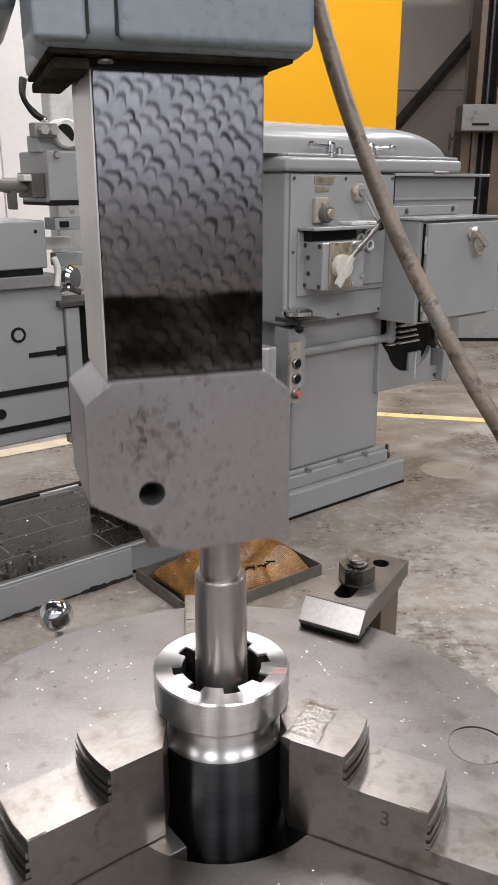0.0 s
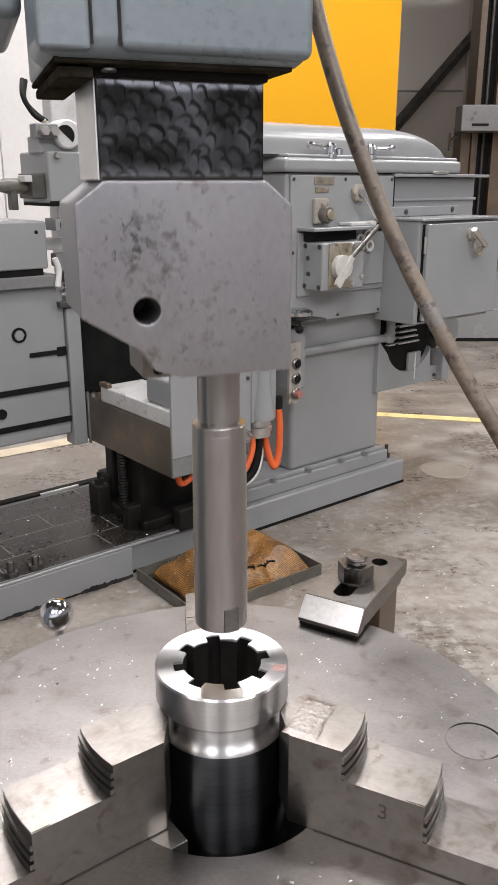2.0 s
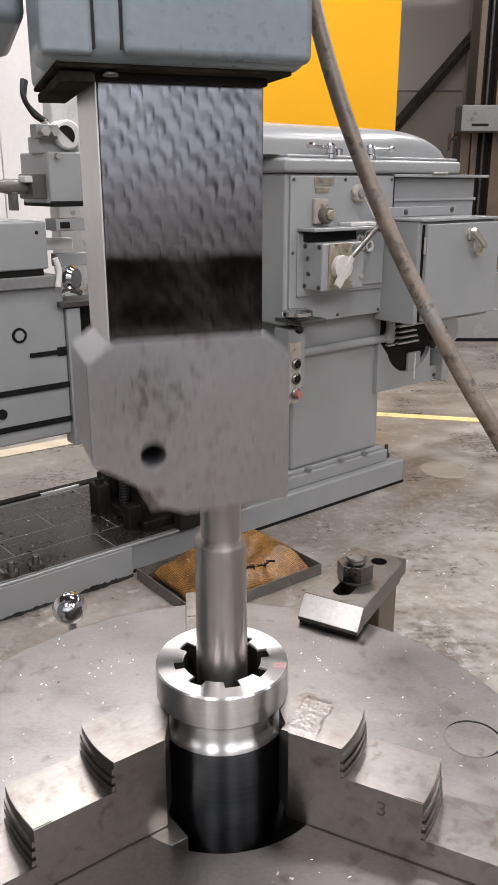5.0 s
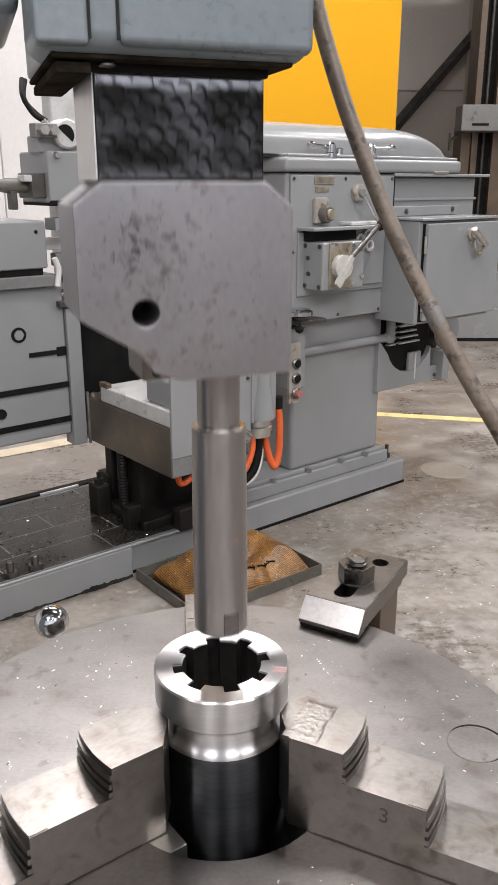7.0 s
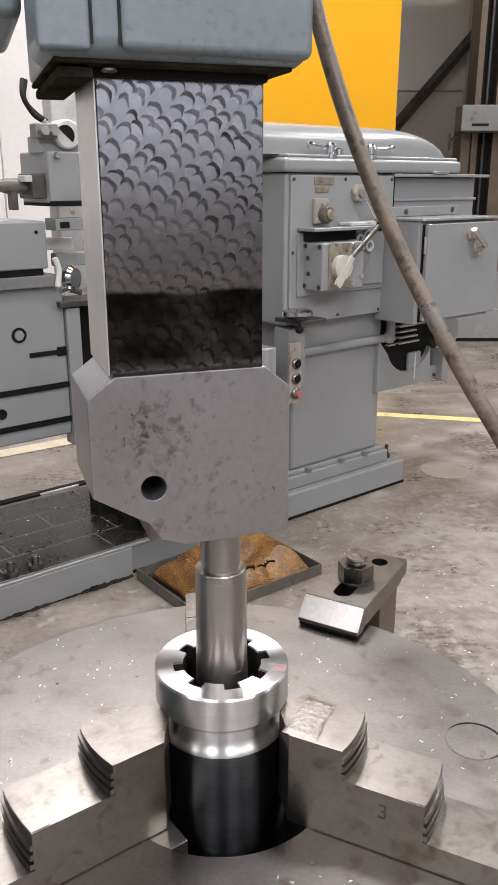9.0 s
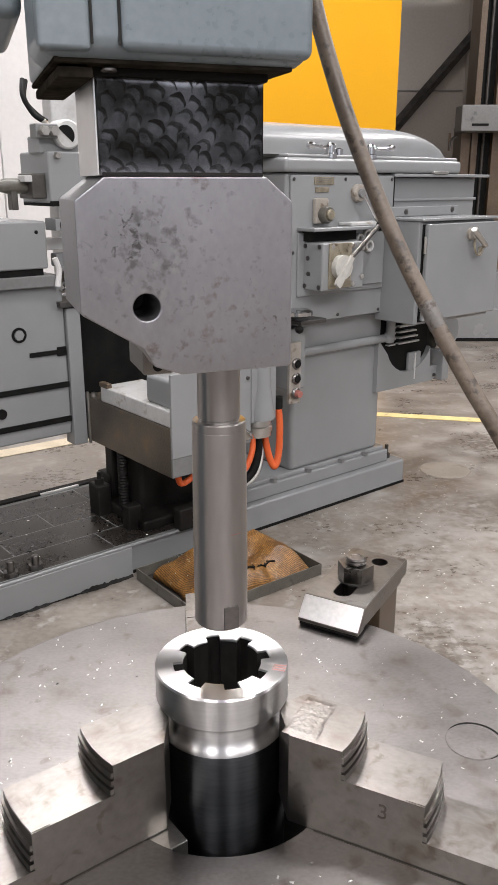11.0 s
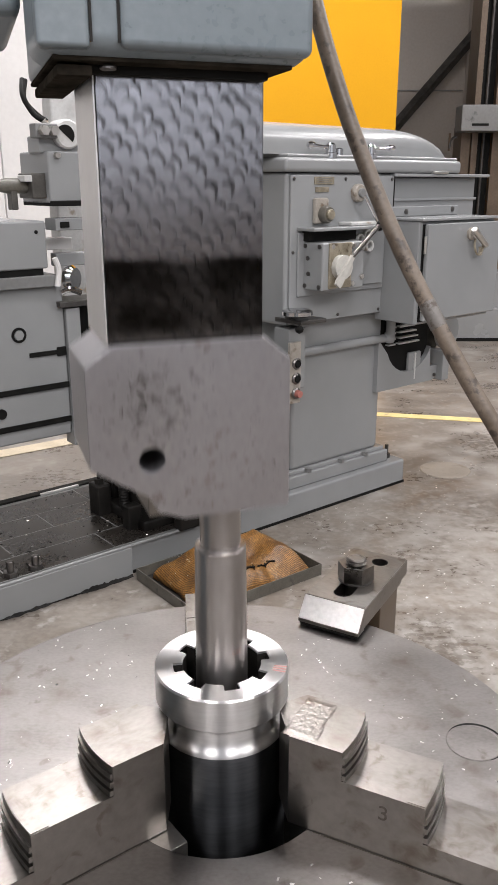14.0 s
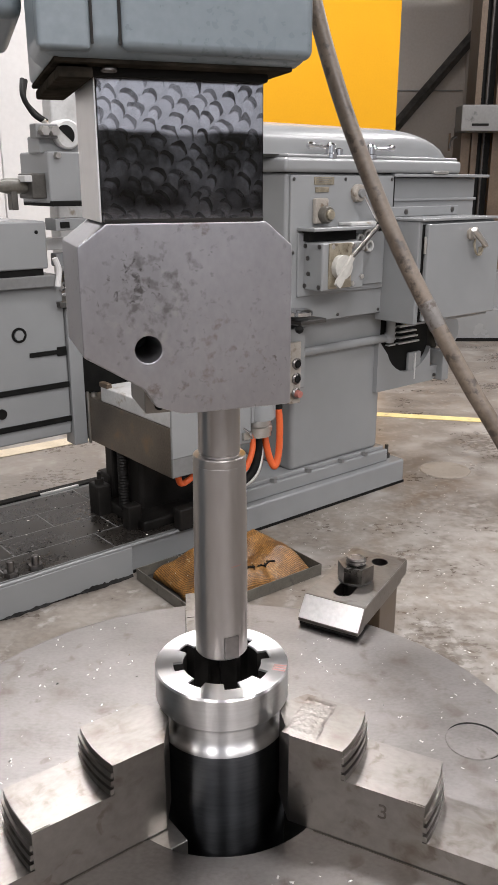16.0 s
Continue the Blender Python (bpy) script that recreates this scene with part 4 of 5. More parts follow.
# black sheet in place of the shade behind the slats
part("grille_shade", box(-0.16, 0.19, 0.062, 0.07, 0.50, 0.82, 0.002), BLACK, motor)
for i in range(4):
    z = 0.682 + i * 0.0265
    part("grille_slat", box(-0.118, -0.072, 0.035, 0.060, z, z + 0.008, 0.002), SLAT, motor)
    part("grille_slat", box(-0.046, 0.10 - 0.012 * i, 0.035, 0.060, z, z + 0.008, 0.002), SLAT, motor)
part("fan_housing", box(0.035, 0.125, 0.040, 0.058, 0.50, 0.632, 0.006), GREY, motor)
part("housing_rib", box(0.072, 0.082, 0.034, 0.041, 0.50, 0.628, 0.002), SLAT, motor)
part("motor_foot", box(0.245, 0.30, 0.0, 0.3, 0.47, 0.62, 0.01), GREY, motor)
flange = part("motor_flange", lathe([(0.0, 0), (0.085, 0), (0.085, 0.018), (0, 0.018)], 32, m=pose(0.31, 0.05, 0.705, 90)), GREY, motor)
knob("bolt_hole", BLACK, 0.285, 0.031, 0.722, 0.013, 0.003, flange, 14)
part("pipe", cyl(0.022, (-0.12, 0.03, 0.735), (-0.12, 0.03, 0.83), 16, 0.003), GREY, mill)
part("pipe_elbow", lathe([(0, -0.03), (0.022, -0.022), (0.03, 0), (0.022, 0.022), (0, 0.03)], 18, m=pose(-0.12, 0.035, 0.725)), GREY, mill)

# push-button station
pad = mp("button_box", GREY, -0.792, -0.70, -0.02, 0.07, 0.59, 0.842, 0.005)
mp("button_plate", PAD, -0.797, -0.735, -0.034, -0.019, 0.535, 0.790, 0.003, pad)
for z, mtl, name in ((0.702, BLACK, "push_button"), (0.640, BLACK, "push_button"), (0.578, RED, "stop_button")):
    ring = part("button_ring", lathe([(0.022, 0), (0.024, 0.006), (0.017, 0.012), (0.017, 0)], 22, m=pose(-0.763, -0.034, z, 90), caps=False), STEEL_DULL, pad)
    knob(name, mtl, -0.763, -0.034, z, 0.016, 0.016 if mtl is BLACK else 0.03, ring)

# junction boxes, gland and hoses
jb = mp("junction_box", GREY, -1.30, -1.052, -0.10, 0.03, 0.44, 0.76, 0.006)
screw(-1.07, -0.10, 0.70, 0.008, jb)
part("latch_clip", box(-1.10, -1.058, -0.115, -0.10, 0.46, 0.49, 0.004), STEEL, jb)
part("clip_wire", tube([(-1.10, -0.11, 0.51), (-1.075, -0.125, 0.485), (-1.06, -0.115, 0.462)], 0.004, 8), CHROME, jb)
mp("terminal_box", GREY, -1.050, -0.925, -0.10, 0.10, 0.515, 0.80, 0.006)
part("cable_funnel", lathe([(0.052, 0.525), (0.052, 0.555), (0.046, 0.585), (0.036, 0.66), (0.034, 0.80), (0.028, 0.806), (0, 0.806)], 32, m=pose(-0.99, -0.085, 0)), GREY, mill)
part("gland", lathe([(0.056, 0.452), (0.056, 0.47), (0.06, 0.472), (0.06, 0.492), (0.054, 0.496), (0.054, 0.512), (0.048, 0.53), (0, 0.53)], 32, m=pose(-0.99, -0.06, 0)), STEEL, mill)
part("hose", tube([(-0.908, -0.09, 0.57), (-0.906, -0.10, 0.48), (-0.910, -0.10, 0.37), (-0.930, -0.10, 0.315), (-0.952, -0.09, 0.36), (-0.963, -0.07, 0.46)], 0.014, 12), ORANGE, mill, "orange cable")
part("hose_plug", cyl(0.019, (-0.908, -0.09, 0.55), (-0.908, -0.09, 0.60), 14, 0.003), BLACK, mill)
part("hose", tube([(-1.0, -0.07, 0.47), (-1.0, -0.08, 0.40), (-1.03, -0.08, 0.31), (-1.10, -0.07, 0.27), (-1.2, -0.05, 0.29)], 0.017, 12), BLACK, mill, "black hose")
part("hose", tube([(-1.03, -0.08, 0.47), (-1.04, -0.09, 0.40), (-1.075, -0.09, 0.335), (-1.12, -0.08, 0.33), (-1.25, -0.06, 0.36), (-1.37, -0.08, 0.34), (-1.405, -0.11, 0.42)], 0.012, 12), ORANGE, mill, "red-orange cable")
part("hose", tube([(-0.965, -0.05, 0.47), (-0.97, -0.07, 0.38), (-1.03, -0.09, 0.285), (-1.12, -0.06, 0.25)], 0.009, 10), STEEL, mill, "silver braided hose")

# knee with its grooves, seen end on
knee = mp("knee", GREY, -2.5, -1.523, 0.47, 0.78, 0.435, 1.028, 0.008)
part("plug_ring", lathe([(0.020, 0), (0.020, 0.004), (0.029, 0.004), (0.029, 0)], 28, m=pose(-1.714, 0.47, 0.856, 90), caps=False), BLACK, knee)
part("plug", hexagon(0.020, 0, 0.006, m=pose(-1.714, 0.47, 0.856, 90)), GREY, knee)
part("keyhole_slot", box(-1.679, -1.56, 0.464, 0.4706, 0.765, 0.783, 0.002), BLACK, knee)
part("keyhole_end", box(-1.566, -1.526, 0.463, 0.4706, 0.757, 0.793, 0.004), BLACK, knee)
part("groove", box(-2.5, -1.524, 0.4635, 0.4706, 0.630, 0.652, 0), BLACK, knee)
part("groove", box(-2.5, -1.524, 0.4635, 0.4706, 0.489, 0.511, 0), BLACK, knee)
part("drain_hole", cyl(0.02, (-1.81, 0.4706, 0.565), (-1.81, 0.464, 0.565), 18), BLACK, knee)
mp("guide_bar", GREY, -1.521, -1.462, 0.455, 0.53, 0.385, 0.940, 0.004)
part("guide_edge", box(-1.458, -1.449, 0.445, 0.46, 0.385, 0.60, 0.002), STEEL, mill)
mp("saddle_plate", GREY_DARK, -2.5, -1.546, 0.44, 0.80, 1.029, 1.072, 0.004)
# the gap's shade, as a black slab
mp("saddle_gap_shade", BLACK, -2.5, -1.60, 0.46, 0.80, 1.070, 1.098, 0)
tbl = mp("table_block", GREY, -2.5, -1.582, 0.45, 0.80, 1.096, 1.268, 0.008)
knob("oil_hole", BLACK, -1.622, 0.4502, 1.229, 0.007, 0.002, tbl, 12)
mp("cross_rail", WHITE, -1.70, -1.40, 0.60, 0.66, 1.150, 1.195, 0.004)
sm = mp("stop_block", GREY, -1.532, -1.40, 0.47, 0.56, 1.230, 1.274, 0.003)
part("stop_screw", box(-1.515, -1.478, 0.462, 0.4705, 1.240, 1.262, 0.002), BLACK, sm)
mp("stop_rod", GREY, -1.50, -1.34, 0.55, 0.6, 1.09, 1.14, 0.004)
part("white_lever", tube([(-1.566, 0.43, 1.135), (-1.552, 0.43, 1.09), (-1.562, 0.43, 1.03)], 0.011, 10), WHITE, mill, "white lever")
part("hand_wheel", lathe([(0.03, 0), (0.045, 0.01), (0.05, 0.03), (0.04, 0.045), (0, 0.05)], 24, m=pose(-1.49, 0.50, 1.05, 90, 0, 30)), CHROME, mill)
part("wheel_spoke", tube([(-1.545, 0.44, 1.005), (-1.51, 0.43, 1.015), (-1.47, 0.42, 1.0)], 0.012, 10), CHROME, mill)
mp("dark_shelf", STEEL_DARK, -1.552, -1.32, 0.44, 0.60, 0.945, 0.968, 0.004)
# black sheet that stands for the shade of the deep cavity
mp("knee_cavity_shade", BLACK, -1.50, -0.99, 0.52, 0.60, 0.45, 0.95, 0.004)
mp("drip_shelf", STEEL_DARK, -0.80, -0.66, -0.10, 0.06, 0.868, 0.885, 0.004)
part("shelf_wheel", lathe([(0.05, 0), (0.062, 0.006), (0.062, 0.02), (0.05, 0.026), (0, 0.028)], 28, m=pose(-0.785, -0.06, 0.90)), CHROME, mill)
part("shelf_knob", lathe([(0, -0.018), (0.014, -0.01), (0.018, 0), (0.014, 0.01), (0, 0.018)], 18, m=pose(-0.81, -0.1, 0.855)), BLACK, mill)

# cross slide that reaches forward, its screw and foot
bm = box(-1.45, -1.30, -0.139, 0.50, 0.394, 0.578, 0.003)
part("slide_cover", bm, SHEET, mill, "brown-grey bare sheet cover")
mp("slide_top", SLAT, -1.445, -1.25, -0.137, 0.36, 0.578, 0.640, 0.006)
mp("slide_block", GREY, -1.43, -1.25, -0.137, 0.05, 0.638, 0.745, 0.016)
mp("slide_end", GREY, -1.453, -1.32, -0.152, -0.138, 0.470, 0.775, 0.003)
mp("slide_end_foot", GREY_DARK, -1.453, -1.36, -0.150, -0.137, 0.398, 0.470, 0.003)
part("slide_bolt", lathe([(0.014, 0), (0.014, 0.02), (0, 0.02)], 10, m=pose(-1.46, 0.50, 0.59)), STEEL, mill)
part("slide_bolt", lathe([(0.012, 0), (0.012, 0.018), (0, 0.018)], 10, m=pose(-1.43, 0.44, 0.577)), STEEL, mill)
part("lead_screw", lathe([(0.022 - 0.003 * (i % 2), 0.12 + i * 0.006) for i in range(47)], 16, m=pose(-1.425, 0.25, 0)), GRIME, mill)
mp("rusty_stop", RUST, -1.450, -1.425, 0.30, 0.36, 0.638, 0.658, 0.004)
mp("screw_column", GRIME, -1.40, -1.00, 0.16, 0.44, 0.12, 0.40, 0.02)
mp("column_rib", GRIME, -1.42, -1.39, 0.34, 0.40, 0.12, 0.39, 0.008)
mp("screw_foot", GRIME, -1.46, -1.00, 0.05, 0.46, 0.12, 0.165, 0.012)
mp("foot_lug", GRIME, -1.43, -1.36, 0.36, 0.46, 0.12, 0.26, 0.01)

for x, y, w, d, h in ((-1.49, 0.33, 0.06, 0.08, 0.13), (-1.47, 0.12, 0.06, 0.05, 0.10), (-1.30, -0.01, 0.10, 0.05, 0.09), (-1.20, 0.00, 0.06, 0.07, 0.16)):
    mp("foot_clamp", GRIME, x - w / 2, x + w / 2, y - d / 2, y + d / 2, 0.122, 0.122 + h, 0.008)
part("clamp_stud", cyl(0.009, (-1.49, 0.33, 0.25), (-1.49, 0.33, 0.30), 10, 0.002), GRIME, mill)
part("clamp_nut", hexagon(0.02, 0.252, 0.272, m=pose(-1.49, 0.33, 0)), GRIME, mill)

# spindle head
head2 = mp("spindle_head", GREY, -1.545, -1.38, 0.47, 0.713, 1.322, 1.512, 0.008)
# black band that paints the head's shaded underside
mp("head_underside_shade", BLACK, -1.545, -1.38, 0.46, 0.71, 1.318, 1.338, 0.004, head2)
part("head_cap", lathe([(0.052, 0), (0.052, 0.07), (0.046, 0.076), (0, 0.076)], 30, m=pose(-1.455, 0.546, 1.572, 90)), SLAT, head2)
# black disc on the face gives the recess its shade
part("cap_recess_shade", prism([(0.036 * math.cos(radians(a)), 0.036 * math.sin(radians(a))) for a in range(-40, 141, 15)], 0, 0.004, m=pose(-1.468, 0.471, 1.568, 90)), BLACK, head2)
mp("cap_mount", GREY, -1.56, -1.40, 0.50, 0.60, 1.505, 1.565, 0.006, head2)
for x in (-1.559, -1.520):
    part("cap_bolt", hexagon(0.018, 0, 0.03, m=pose(x, 0.47, 1.580, 90)), STEEL, head2)
mp("bolt_bar", GREY_DARK, -1.585, -1.495, 0.47, 0.52, 1.555, 1.605, 0.005, head2)
knob("head_screw", STEEL, -1.51, 0.470, 1.497, 0.012, 0.02, head2, 10)
spin = part("spindle", lathe([(0.0, 0), (0.031, 0), (0.031, 0.05), (0.027, 0.055), (0.027, 0.13), (0.021, 0.155), (0.012, 0.17), (0.012, 0.185), (0.006, 0.19), (0.006, 0.24), (0, 0.24)], 28, m=pose(-1.545, 0.56, 1.390, 0, -90, 0)), QUILL, head2)
mp("spindle_clamp", DARK_BLOCK, -1.60, -1.54, 0.50, 0.62, 1.345, 1.435, 0.006, spin)
mp("tool_lug", DARK_BLOCK, -1.665, -1.64, 0.54, 0.58, 1.305, 1.372, 0.004, spin)
mp("clamp_rib", SLAT, -1.628, -1.596, 0.50, 0.56, 1.404, 1.428, 0.004, spin)
mp("head_column", SLAT, -1.385, -1.25, 0.74, 0.82, 0.9, 1.95, 0.01)
part("hose", tube([(-1.56, 0.60, 1.76), (-1.585, 0.55, 1.70), (-1.565, 0.52, 1.64), (-1.535, 0.50, 1.615)], 0.0095, 12), BLACK, mill, "black hydraulic hose")
part("hose", tube([(-1.54, 0.62, 1.76), (-1.572, 0.57, 1.69), (-1.548, 0.53, 1.64), (-1.525, 0.50, 1.615)], 0.0095, 12), BLACK, mill, "black hydraulic hose")
part("hose_fitting", cyl(0.011, (-1.538, 0.50, 1.618), (-1.522, 0.50, 1.598), 12, 0.002), STEEL, mill)

# ---------------------------------------------------------------- tray with the oily mat
tray = thing("drip_tray", pose(-0.180, 2.390, 0, 0, 0, 37.5), "flat grey metal drip tray on the floor", "tray")
TW, TD, TH = 0.570, 0.390, 0.045
part("pan_bottom", box(0.002, TW - 0.002, 0.002, TD - 0.002, 0.0, 0.004, 0), STEEL_DARK, tray)
for a in ((0, TW, 0, 0.004), (0, TW, TD - 0.004, TD), (0, 0.004, 0.004, TD - 0.004), (TW - 0.004, TW, 0.004, TD - 0.004)):
    part("rim", box(*a, 0, TH, 0.001), QUILL, tray)
bm = bmesh.new()
grid = []
NX, NY = 110, 60
for i in range(NX + 1):
    row = []
    for j in range(NY + 1):
        u, v = i / NX, j / NY
        edge = min(u, 1 - u, v * 0.6, (1 - v) * 0.6)
        x = 0.048 + 0.490 * u + 0.02 * noise.noise((u * 3, v * 3, 1.7))
        y = 0.022 + 0.330 * v + 0.02 * noise.noise((u * 3, v * 3, 8.2)) + 0.03 * max(0, u - 0.6) * v
        z = 0.012 + 0.085 * min(1, edge * 6) ** 0.6 * (0.75 + 0.7 * noise.noise((u * 3.1, v * 2.2, 4.4)) + 0.75 * v * (0.5 + u))
        z += 0.004 * noise.noise((u * 14, v * 8, 2.2))
        row.append(bm.verts.new((x, y, z)))
    grid.append(row)
for i in range(NX):
    for j in range(NY):
        bm.faces.new((grid[i][j], grid[i + 1][j], grid[i + 1][j + 1], grid[i][j + 1]))
grid_at = [tuple(v.co) for row in grid[6:-6:3] for v in row[4:-4:3]]
sack = part("oily_mat", bm, WEAVE, None, smooth=60)
sack.matrix_basis = pose(-0.180, 2.390, 0, 0, 0, 37.5)
sol = sack.modifiers.new("thickness", "SOLIDIFY")
sol.thickness = 0.004
crumbs = random.Random(8)
for k in range(36):
    spot = grid_at[crumbs.randrange(len(grid_at))]
    r = crumbs.uniform(0.0012, 0.003)
    part("metal_crumb", box(-r, r, -r * 0.6, r * 0.6, 0.002, 0.002 + r, r * 0.2, 1, m=pose(*spot, 0, 0, crumbs.uniform(0, 180))), SWARF, sack, smooth=0)
tagged(sack, "brown oily woven sack lying in the tray", "mat")
for k in range(9):
    x, y = 0.270 + 0.015 * k + 0.012 * (k > 3), 0.082 + 0.002 * k
    z = min((abs(p[0] - x) + abs(p[1] - y), p[2]) for p in grid_at)[1]
    part("ink_stroke", box(-0.017, 0.017, -0.0016, 0.0016, -0.002, 0.0035, 0, m=pose(x, y, z, 4, 0, 62 - 47 * (k % 3))), BLACK, sack)

# ---------------------------------------------------------------- far things
yb = thing("yellow_enclosure", pose(1.018, 6.0, 0, 0, 0, 8), "tall yellow enamelled machine enclosure", "machine enclosure")
part("front_panel", box(-1.505, 0, 0, 0.03, 0.08, 3.4, 0.006), YELLOW, yb)
part("body", box(-1.50, -0.005, 0.031, 0.7, 0.08, 3.4, 0.006), YELLOW, yb)
part("plinth", box(-1.48, -0.02, 0.03, 0.68, 0, 0.08, 0.004), BLACK, yb)

for x0, x1 in ((-4.5, -3.2), (-3.19, -1.905), (-1.895, -0.6)):
    part("wall_panel", box(x0, x1, 6.575, 6.605, 0.0, 3.2, 0.006), WHITE, bpy.data.objects["partition_wall"])

brace = part("brace", cyl(0.055, (1.2, 8.85, 1.61), (2.25, 8.85, 2.82), 4), STEEL_DARK)
tagged(brace, "dark diagonal steel brace on the hall wall", "brace", kind="structure")
post = part("wall_post", box(2.20, 2.26, 8.72, 8.98, 0, 5.2, 0.005), WALL)
tagged(post, "grey steel wall post", "post", kind="structure")
part("wall_seam", box(1.2, 2.19, 8.985, 8.999, 2.30, 2.312, 0), GREY_DARK, bpy.data.objects["wall_north"])

drill = thing("column_machine", pose(2.036, 7.9, 0), "grey column drilling machine with dark slideways", "drilling machine")
part("slideway", box(-0.09, -0.002, 0.0, 0.3, 0, 1.9, 0.004), RUST, drill)
part("slideway", box(0.0, 0.055, -0.03, 0.3, 0, 3.6, 0.004), RUST, drill)
part("slideway", box(0.19, 0.8, -0.03, 0.3, 0, 3.6, 0.004), RUST, drill)
part("recess", box(0.055, 0.19, 0.05, 0.3, 0, 3.6, 0), BLACK, drill)
part("screw_shaft", cyl(0.014, (0.12, 0.03, 0.3), (0.12, 0.03, 3.4), 10), STEEL_DARK, drill)
car = part("carriage", box(-0.155, 0.5, -0.22, 0.02, 1.84, 2.06, 0.012), GREY_DARK, drill)
part("slot", box(-0.06, 0.09, -0.224, -0.219, 1.885, 1.905, 0.002), BLACK, car)
part("clamp_handle", tube([(-0.16, -0.1, 1.80), (-0.21, -0.1, 1.77), (-0.22, -0.1, 1.70)], 0.012, 8), STEEL_DARK, car)
part("handle_bar", cyl(0.011, (-0.22, -0.1, 1.68), (-0.22, -0.1, 1.83), 8), RUST, car)
part("machine_base", box(-0.1, 0.9, -0.3, 0.5, 0.02, 0.62, 0.01), GREY, drill)
part("base_step", box(-0.16, 0.95, -0.45, -0.3, 0.02, 0.30, 0.01), GREY, drill)
part("base_gap", box(-0.18, 1.0, -0.46, 0.55, 0.0, 0.03, 0), BLACK, drill)

# round patch in the floor and swarf
patch = part("floor_patch", lathe([(0, 0.0), (0.128, 0.0), (0.125, 0.0025), (0, 0.003)], 48, m=pose(1.005, 3.90, 0.0005)), PATCH)
tagged(patch, "round pale repaired patch in the concrete floor", "floor patch", kind="structure")


def chips(name, count, spot, size, material, label, seed):
    """Small curled metal chips lying about."""
    rnd = random.Random(seed)
    b = bmesh.new()
    for i in range(count):
        x, y, z = spot(rnd)
        s = size * (0.4 + rnd.random() ** 2 * 1.6)
        a = rnd.random() * math.pi
        w = s * (0.25 + 0.4 * rnd.random())
        c, d = math.cos(a), math.sin(a)
        v = [b.verts.new((x + c * p - d * q, y + d * p + c * q, z + h)) for p, q, h in ((-s, -w, 0.0002), (s, -w * 0.6, 0.0002), (s * 0.7, w, 0.0004), (-s * 0.8, w * 0.8, 0.0002), (0, 0, s * 0.5))]
        for f in ((0, 1, 4), (1, 2, 4), (2, 3, 4), (3, 0, 4)):
            b.faces.new([v[k] for k in f])
    return tagged(part(name, b, material, smooth=0), label, "metal chips", kind="stuff")


def floor_spot(r):
    u, v = r.random(), r.random()
    return (0.15 + 1.6 * u ** 1.2, 2.0 + 2.2 * v ** 1.4, 0.0)


def chuck_spot(r):
    a, q = r.uniform(0, 2 * math.pi), 0.245 * math.sqrt(r.random())
    while abs((math.degrees(a) - JAWS[0] + 60) % 120 - 60) < 22 or q < 0.1:
        a, q = r.uniform(0, 2 * math.pi), 0.245 * math.sqrt(r.random())
    return (AX + q * math.cos(a), AY + q * math.sin(a), CZ)


def pan_spot(r):
    x, y = -2.3 + 1.2 * r.random(), 0.02 + 0.6 * r.random()
    c, d = math.cos(radians(39.3)), math.sin(radians(39.3))
    return (0.760 + c * x - d * y, 3.732 + d * x + c * y, 0.1245)


chips("floor_chips", 900, floor_spot, 0.0030, SWARF, "bright metal chips scattered over the concrete floor", 3)
chips("chuck_chips", 320, chuck_spot, 0.0009, SWARF, "tiny bright chips on the chuck", 4)
chips("pan_chips", 160, pan_spot, 0.005, BLACK, "dark chips on the oily plates", 5)
chips("pan_bright_chips", 60, pan_spot, 0.004, SWARF, "bright chips on the oily plates", 6)

# oily plates on the machine's floor pan
rnd = random.Random(11)
plate_mesh = {}
for j in range(4):
    x = -2.86 + 0.19 * (j % 2)
    while x < -1.05:
        w = 0.36 + 0.09 * rnd.random()
        x1 = min(x + w, -1.02)
        key = round(x1 - x, 3)
        if key not in plate_mesh:
            b = box(0, key - 0.005, 0, 0.152, 0, 0.004, 0.0006, 1)
            me = bpy.data.meshes.new("pan_plate")
            bmesh.ops.recalc_face_normals(b, faces=b.faces)
            b.to_mesh(me)
            b.free()
            me.materials.append(OILY)
            plate_mesh[key] = me
        ob = new("pan_plate", plate_mesh[key])
        ob.parent = mill
        ob.location = (x, 0.008 + j * 0.157, 0.1206 + 0.0008 * rnd.random())
        x = x1


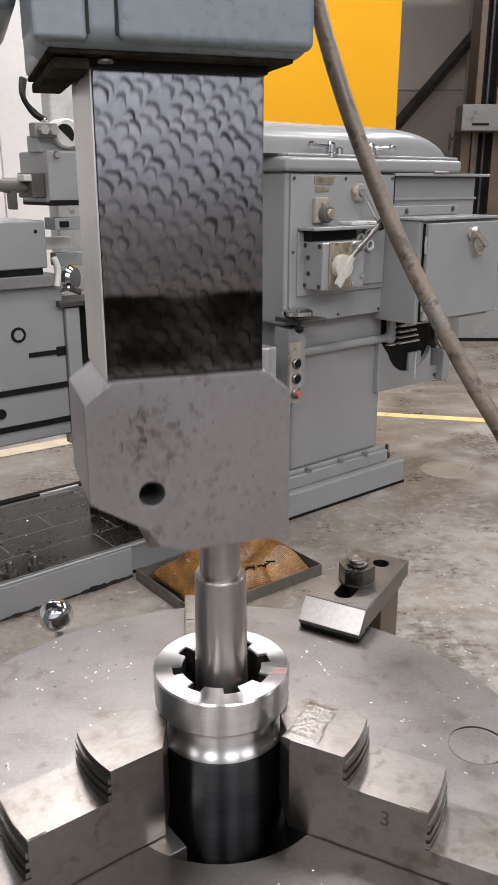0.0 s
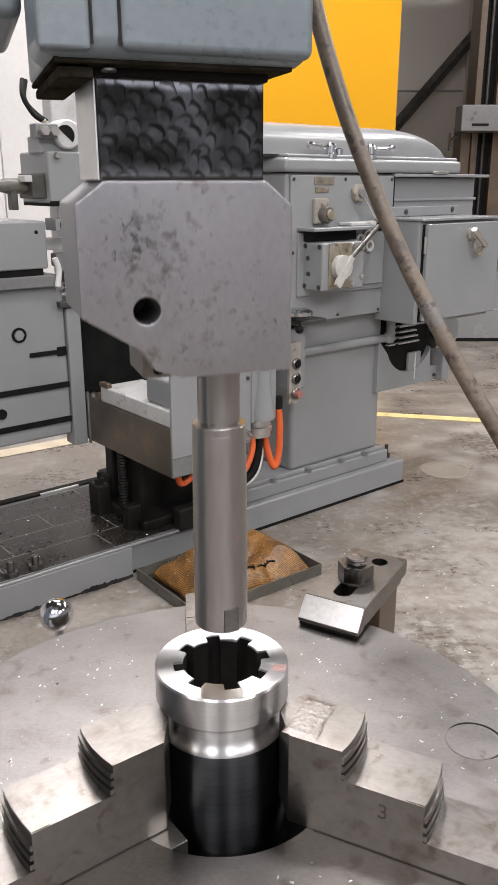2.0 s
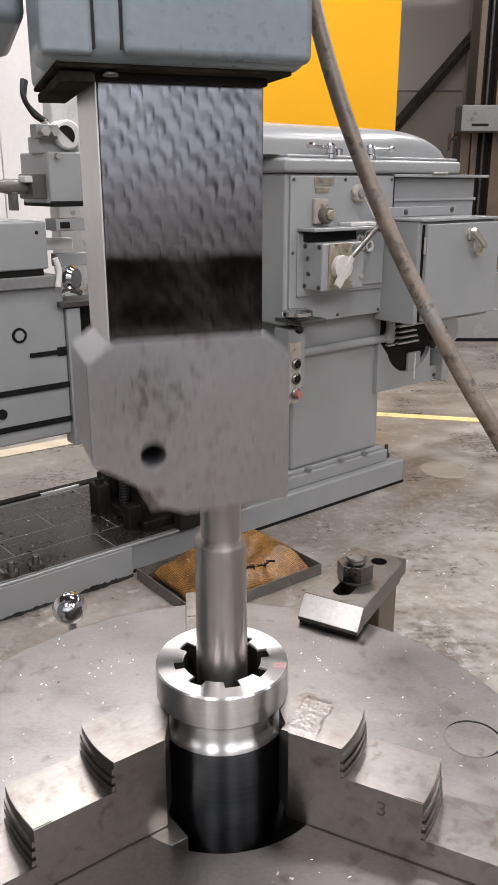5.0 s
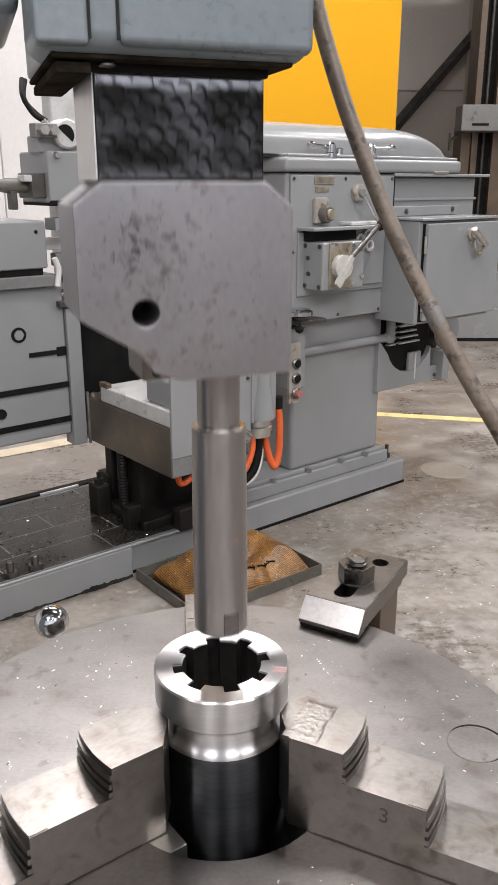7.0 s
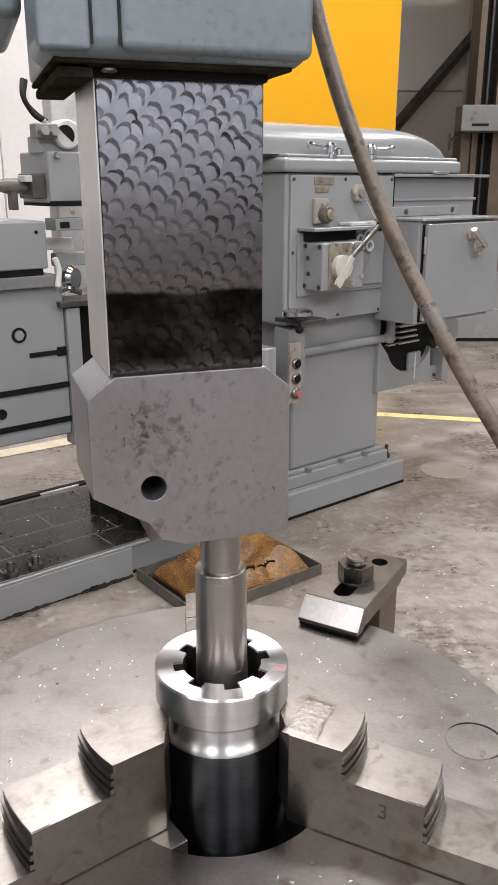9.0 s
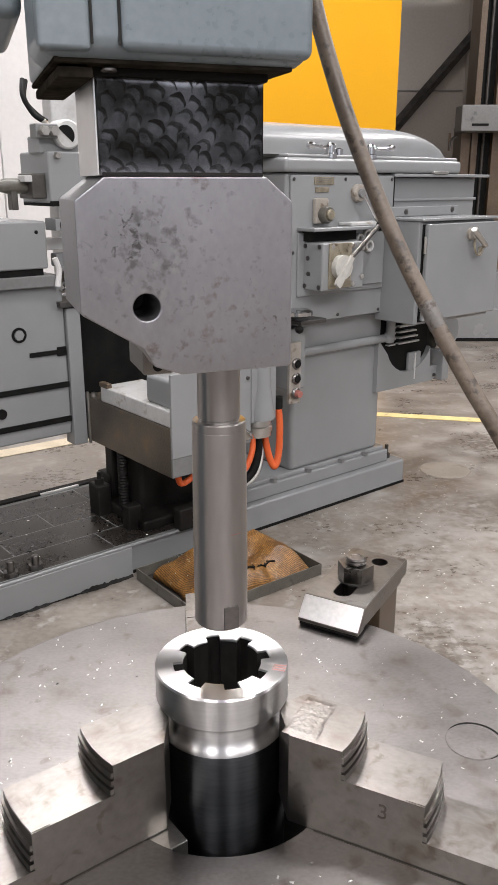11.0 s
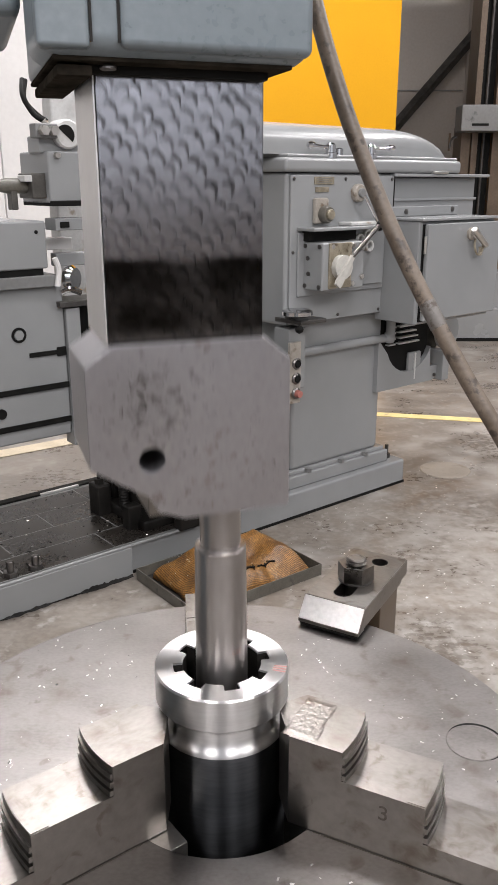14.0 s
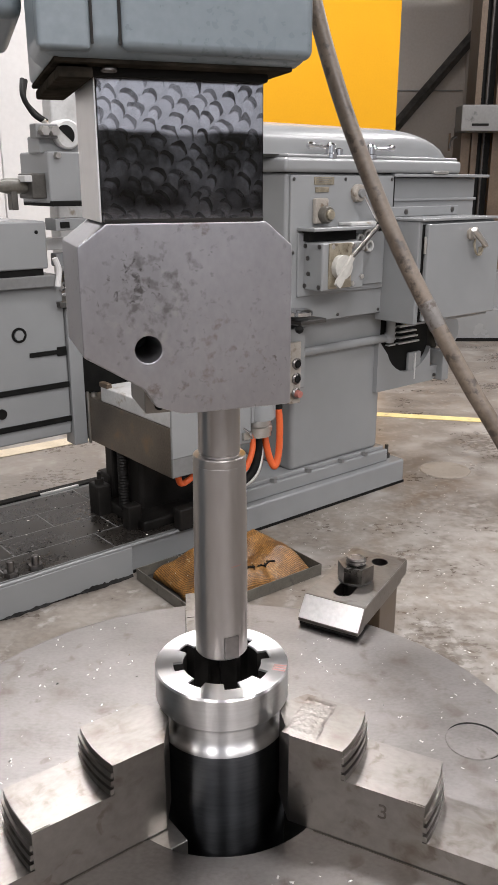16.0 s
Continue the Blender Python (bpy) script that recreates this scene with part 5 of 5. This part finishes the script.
# ---------------------------------------------------------------- what moves
def motions():
    walk(ram, [(t, pose(AX, AY, mm / 1000, 0, 0, YAW)) for t, mm in ((0, 0), (0.1, 17), (0.2, 46), (0.3, 85), (0.4, 108), (0.5, 104), (0.6, 76), (0.7, 22), (0.8, 0), (0.9, 14), (1, 54), (1.1, 92), (1.2, 109), (1.3, 100), (1.4, 67), (1.5, 26), (1.6, 1), (1.7, 13), (1.8, 37), (1.9, 79), (2, 105), (2.1, 108), (2.2, 84), (2.3, 43), (2.4, 7), (2.5, 3), (2.6, 33), (2.7, 75), (2.8, 104), (2.9, 108), (3, 87), (3.1, 46), (3.2, 9), (3.3, 3), (3.4, 31), (3.5, 73), (3.6, 103), (3.7, 108), (3.8, 89), (3.9, 49), (4, 11), (4.1, 3), (4.2, 29), (4.3, 68), (4.4, 102), (4.5, 113), (4.6, 98), (4.7, 61), (4.8, 19), (4.9, 5), (5, 23), (5.1, 61), (5.2, 98), (5.3, 112), (5.4, 101), (5.5, 67), (5.6, 24), (5.7, 4), (5.8, 18), (5.9, 54), (6, 92), (6.1, 111), (6.2, 103), (6.3, 72), (6.4, 30), (6.5, 3), (6.6, 12), (6.7, 49), (6.8, 89), (6.9, 110), (7, 103), (7.1, 74), (7.2, 31), (7.3, 3), (7.4, 9), (7.5, 46), (7.6, 86), (7.7, 108), (7.8, 105), (7.9, 76), (8, 35), (8.1, 5), (8.2, 9), (8.3, 30), (8.4, 71), (8.5, 103), (8.6, 111), (8.7, 91), (8.8, 52), (8.9, 13), (9, 3), (9.1, 27), (9.2, 69), (9.3, 102), (9.4, 110), (9.5, 92), (9.6, 53), (9.7, 13), (9.8, 2), (9.9, 23), (10, 62), (10.1, 97), (10.2, 109), (10.3, 95), (10.4, 59), (10.5, 16), (10.6, 0), (10.7, 17), (10.8, 54), (10.9, 91), (11, 107), (11.1, 97), (11.2, 64), (11.3, 20), (11.4, 2), (11.5, 20), (11.6, 47), (11.7, 87), (11.8, 109), (11.9, 105), (12, 77), (12.1, 34), (12.2, 5), (12.3, 9), (12.4, 44), (12.5, 84), (12.6, 108), (12.7, 107), (12.8, 79), (12.9, 37), (13, 6), (13.1, 8), (13.2, 42), (13.3, 82), (13.4, 107), (13.5, 107), (13.6, 81), (13.7, 39), (13.8, 7), (13.9, 3), (14, 20), (14.1, 44), (14.2, 62), (14.3, 74), (14.4, 82), (14.5, 83), (14.7, 84), (16, 84))])
    walk(crank, [(t, pose(x, y, z)) for t, x, y, z in ((0, -0.201, 0.754, 0.969), (1.2, -0.203, 0.754, 0.969), (1.6, -0.203, 0.754, 0.968), (1.8, -0.200, 0.755, 0.970), (2, -0.203, 0.754, 0.968), (2.1, -0.213, 0.751, 0.959), (2.2, -0.219, 0.746, 0.942), (2.3, -0.096, 0.757, 0.976), (2.4, -0.115, 0.764, 0.999), (2.5, -0.169, 0.766, 1.005), (2.6, -0.222, 0.754, 0.969), (2.7, -0.237, 0.745, 0.940), (2.8, -0.171, 0.736, 0.912), (2.9, -0.115, 0.756, 0.973), (3, -0.127, 0.758, 0.981), (3.2, -0.146, 0.759, 0.984), (3.5, -0.149, 0.759, 0.985), (4, -0.151, 0.760, 0.986), (4.2, -0.163, 0.759, 0.984), (5.2, -0.192, 0.755, 0.972), (6.3, -0.207, 0.753, 0.965), (6.7, -0.206, 0.752, 0.963), (7.2, -0.208, 0.751, 0.959), (7.5, -0.218, 0.748, 0.951), (8, -0.220, 0.747, 0.945), (8.3, -0.217, 0.746, 0.944), (8.4, -0.219, 0.744, 0.938), (8.6, -0.221, 0.736, 0.913), (9.2, -0.221, 0.734, 0.905), (16, -0.221, 0.734, 0.905))])


motions()
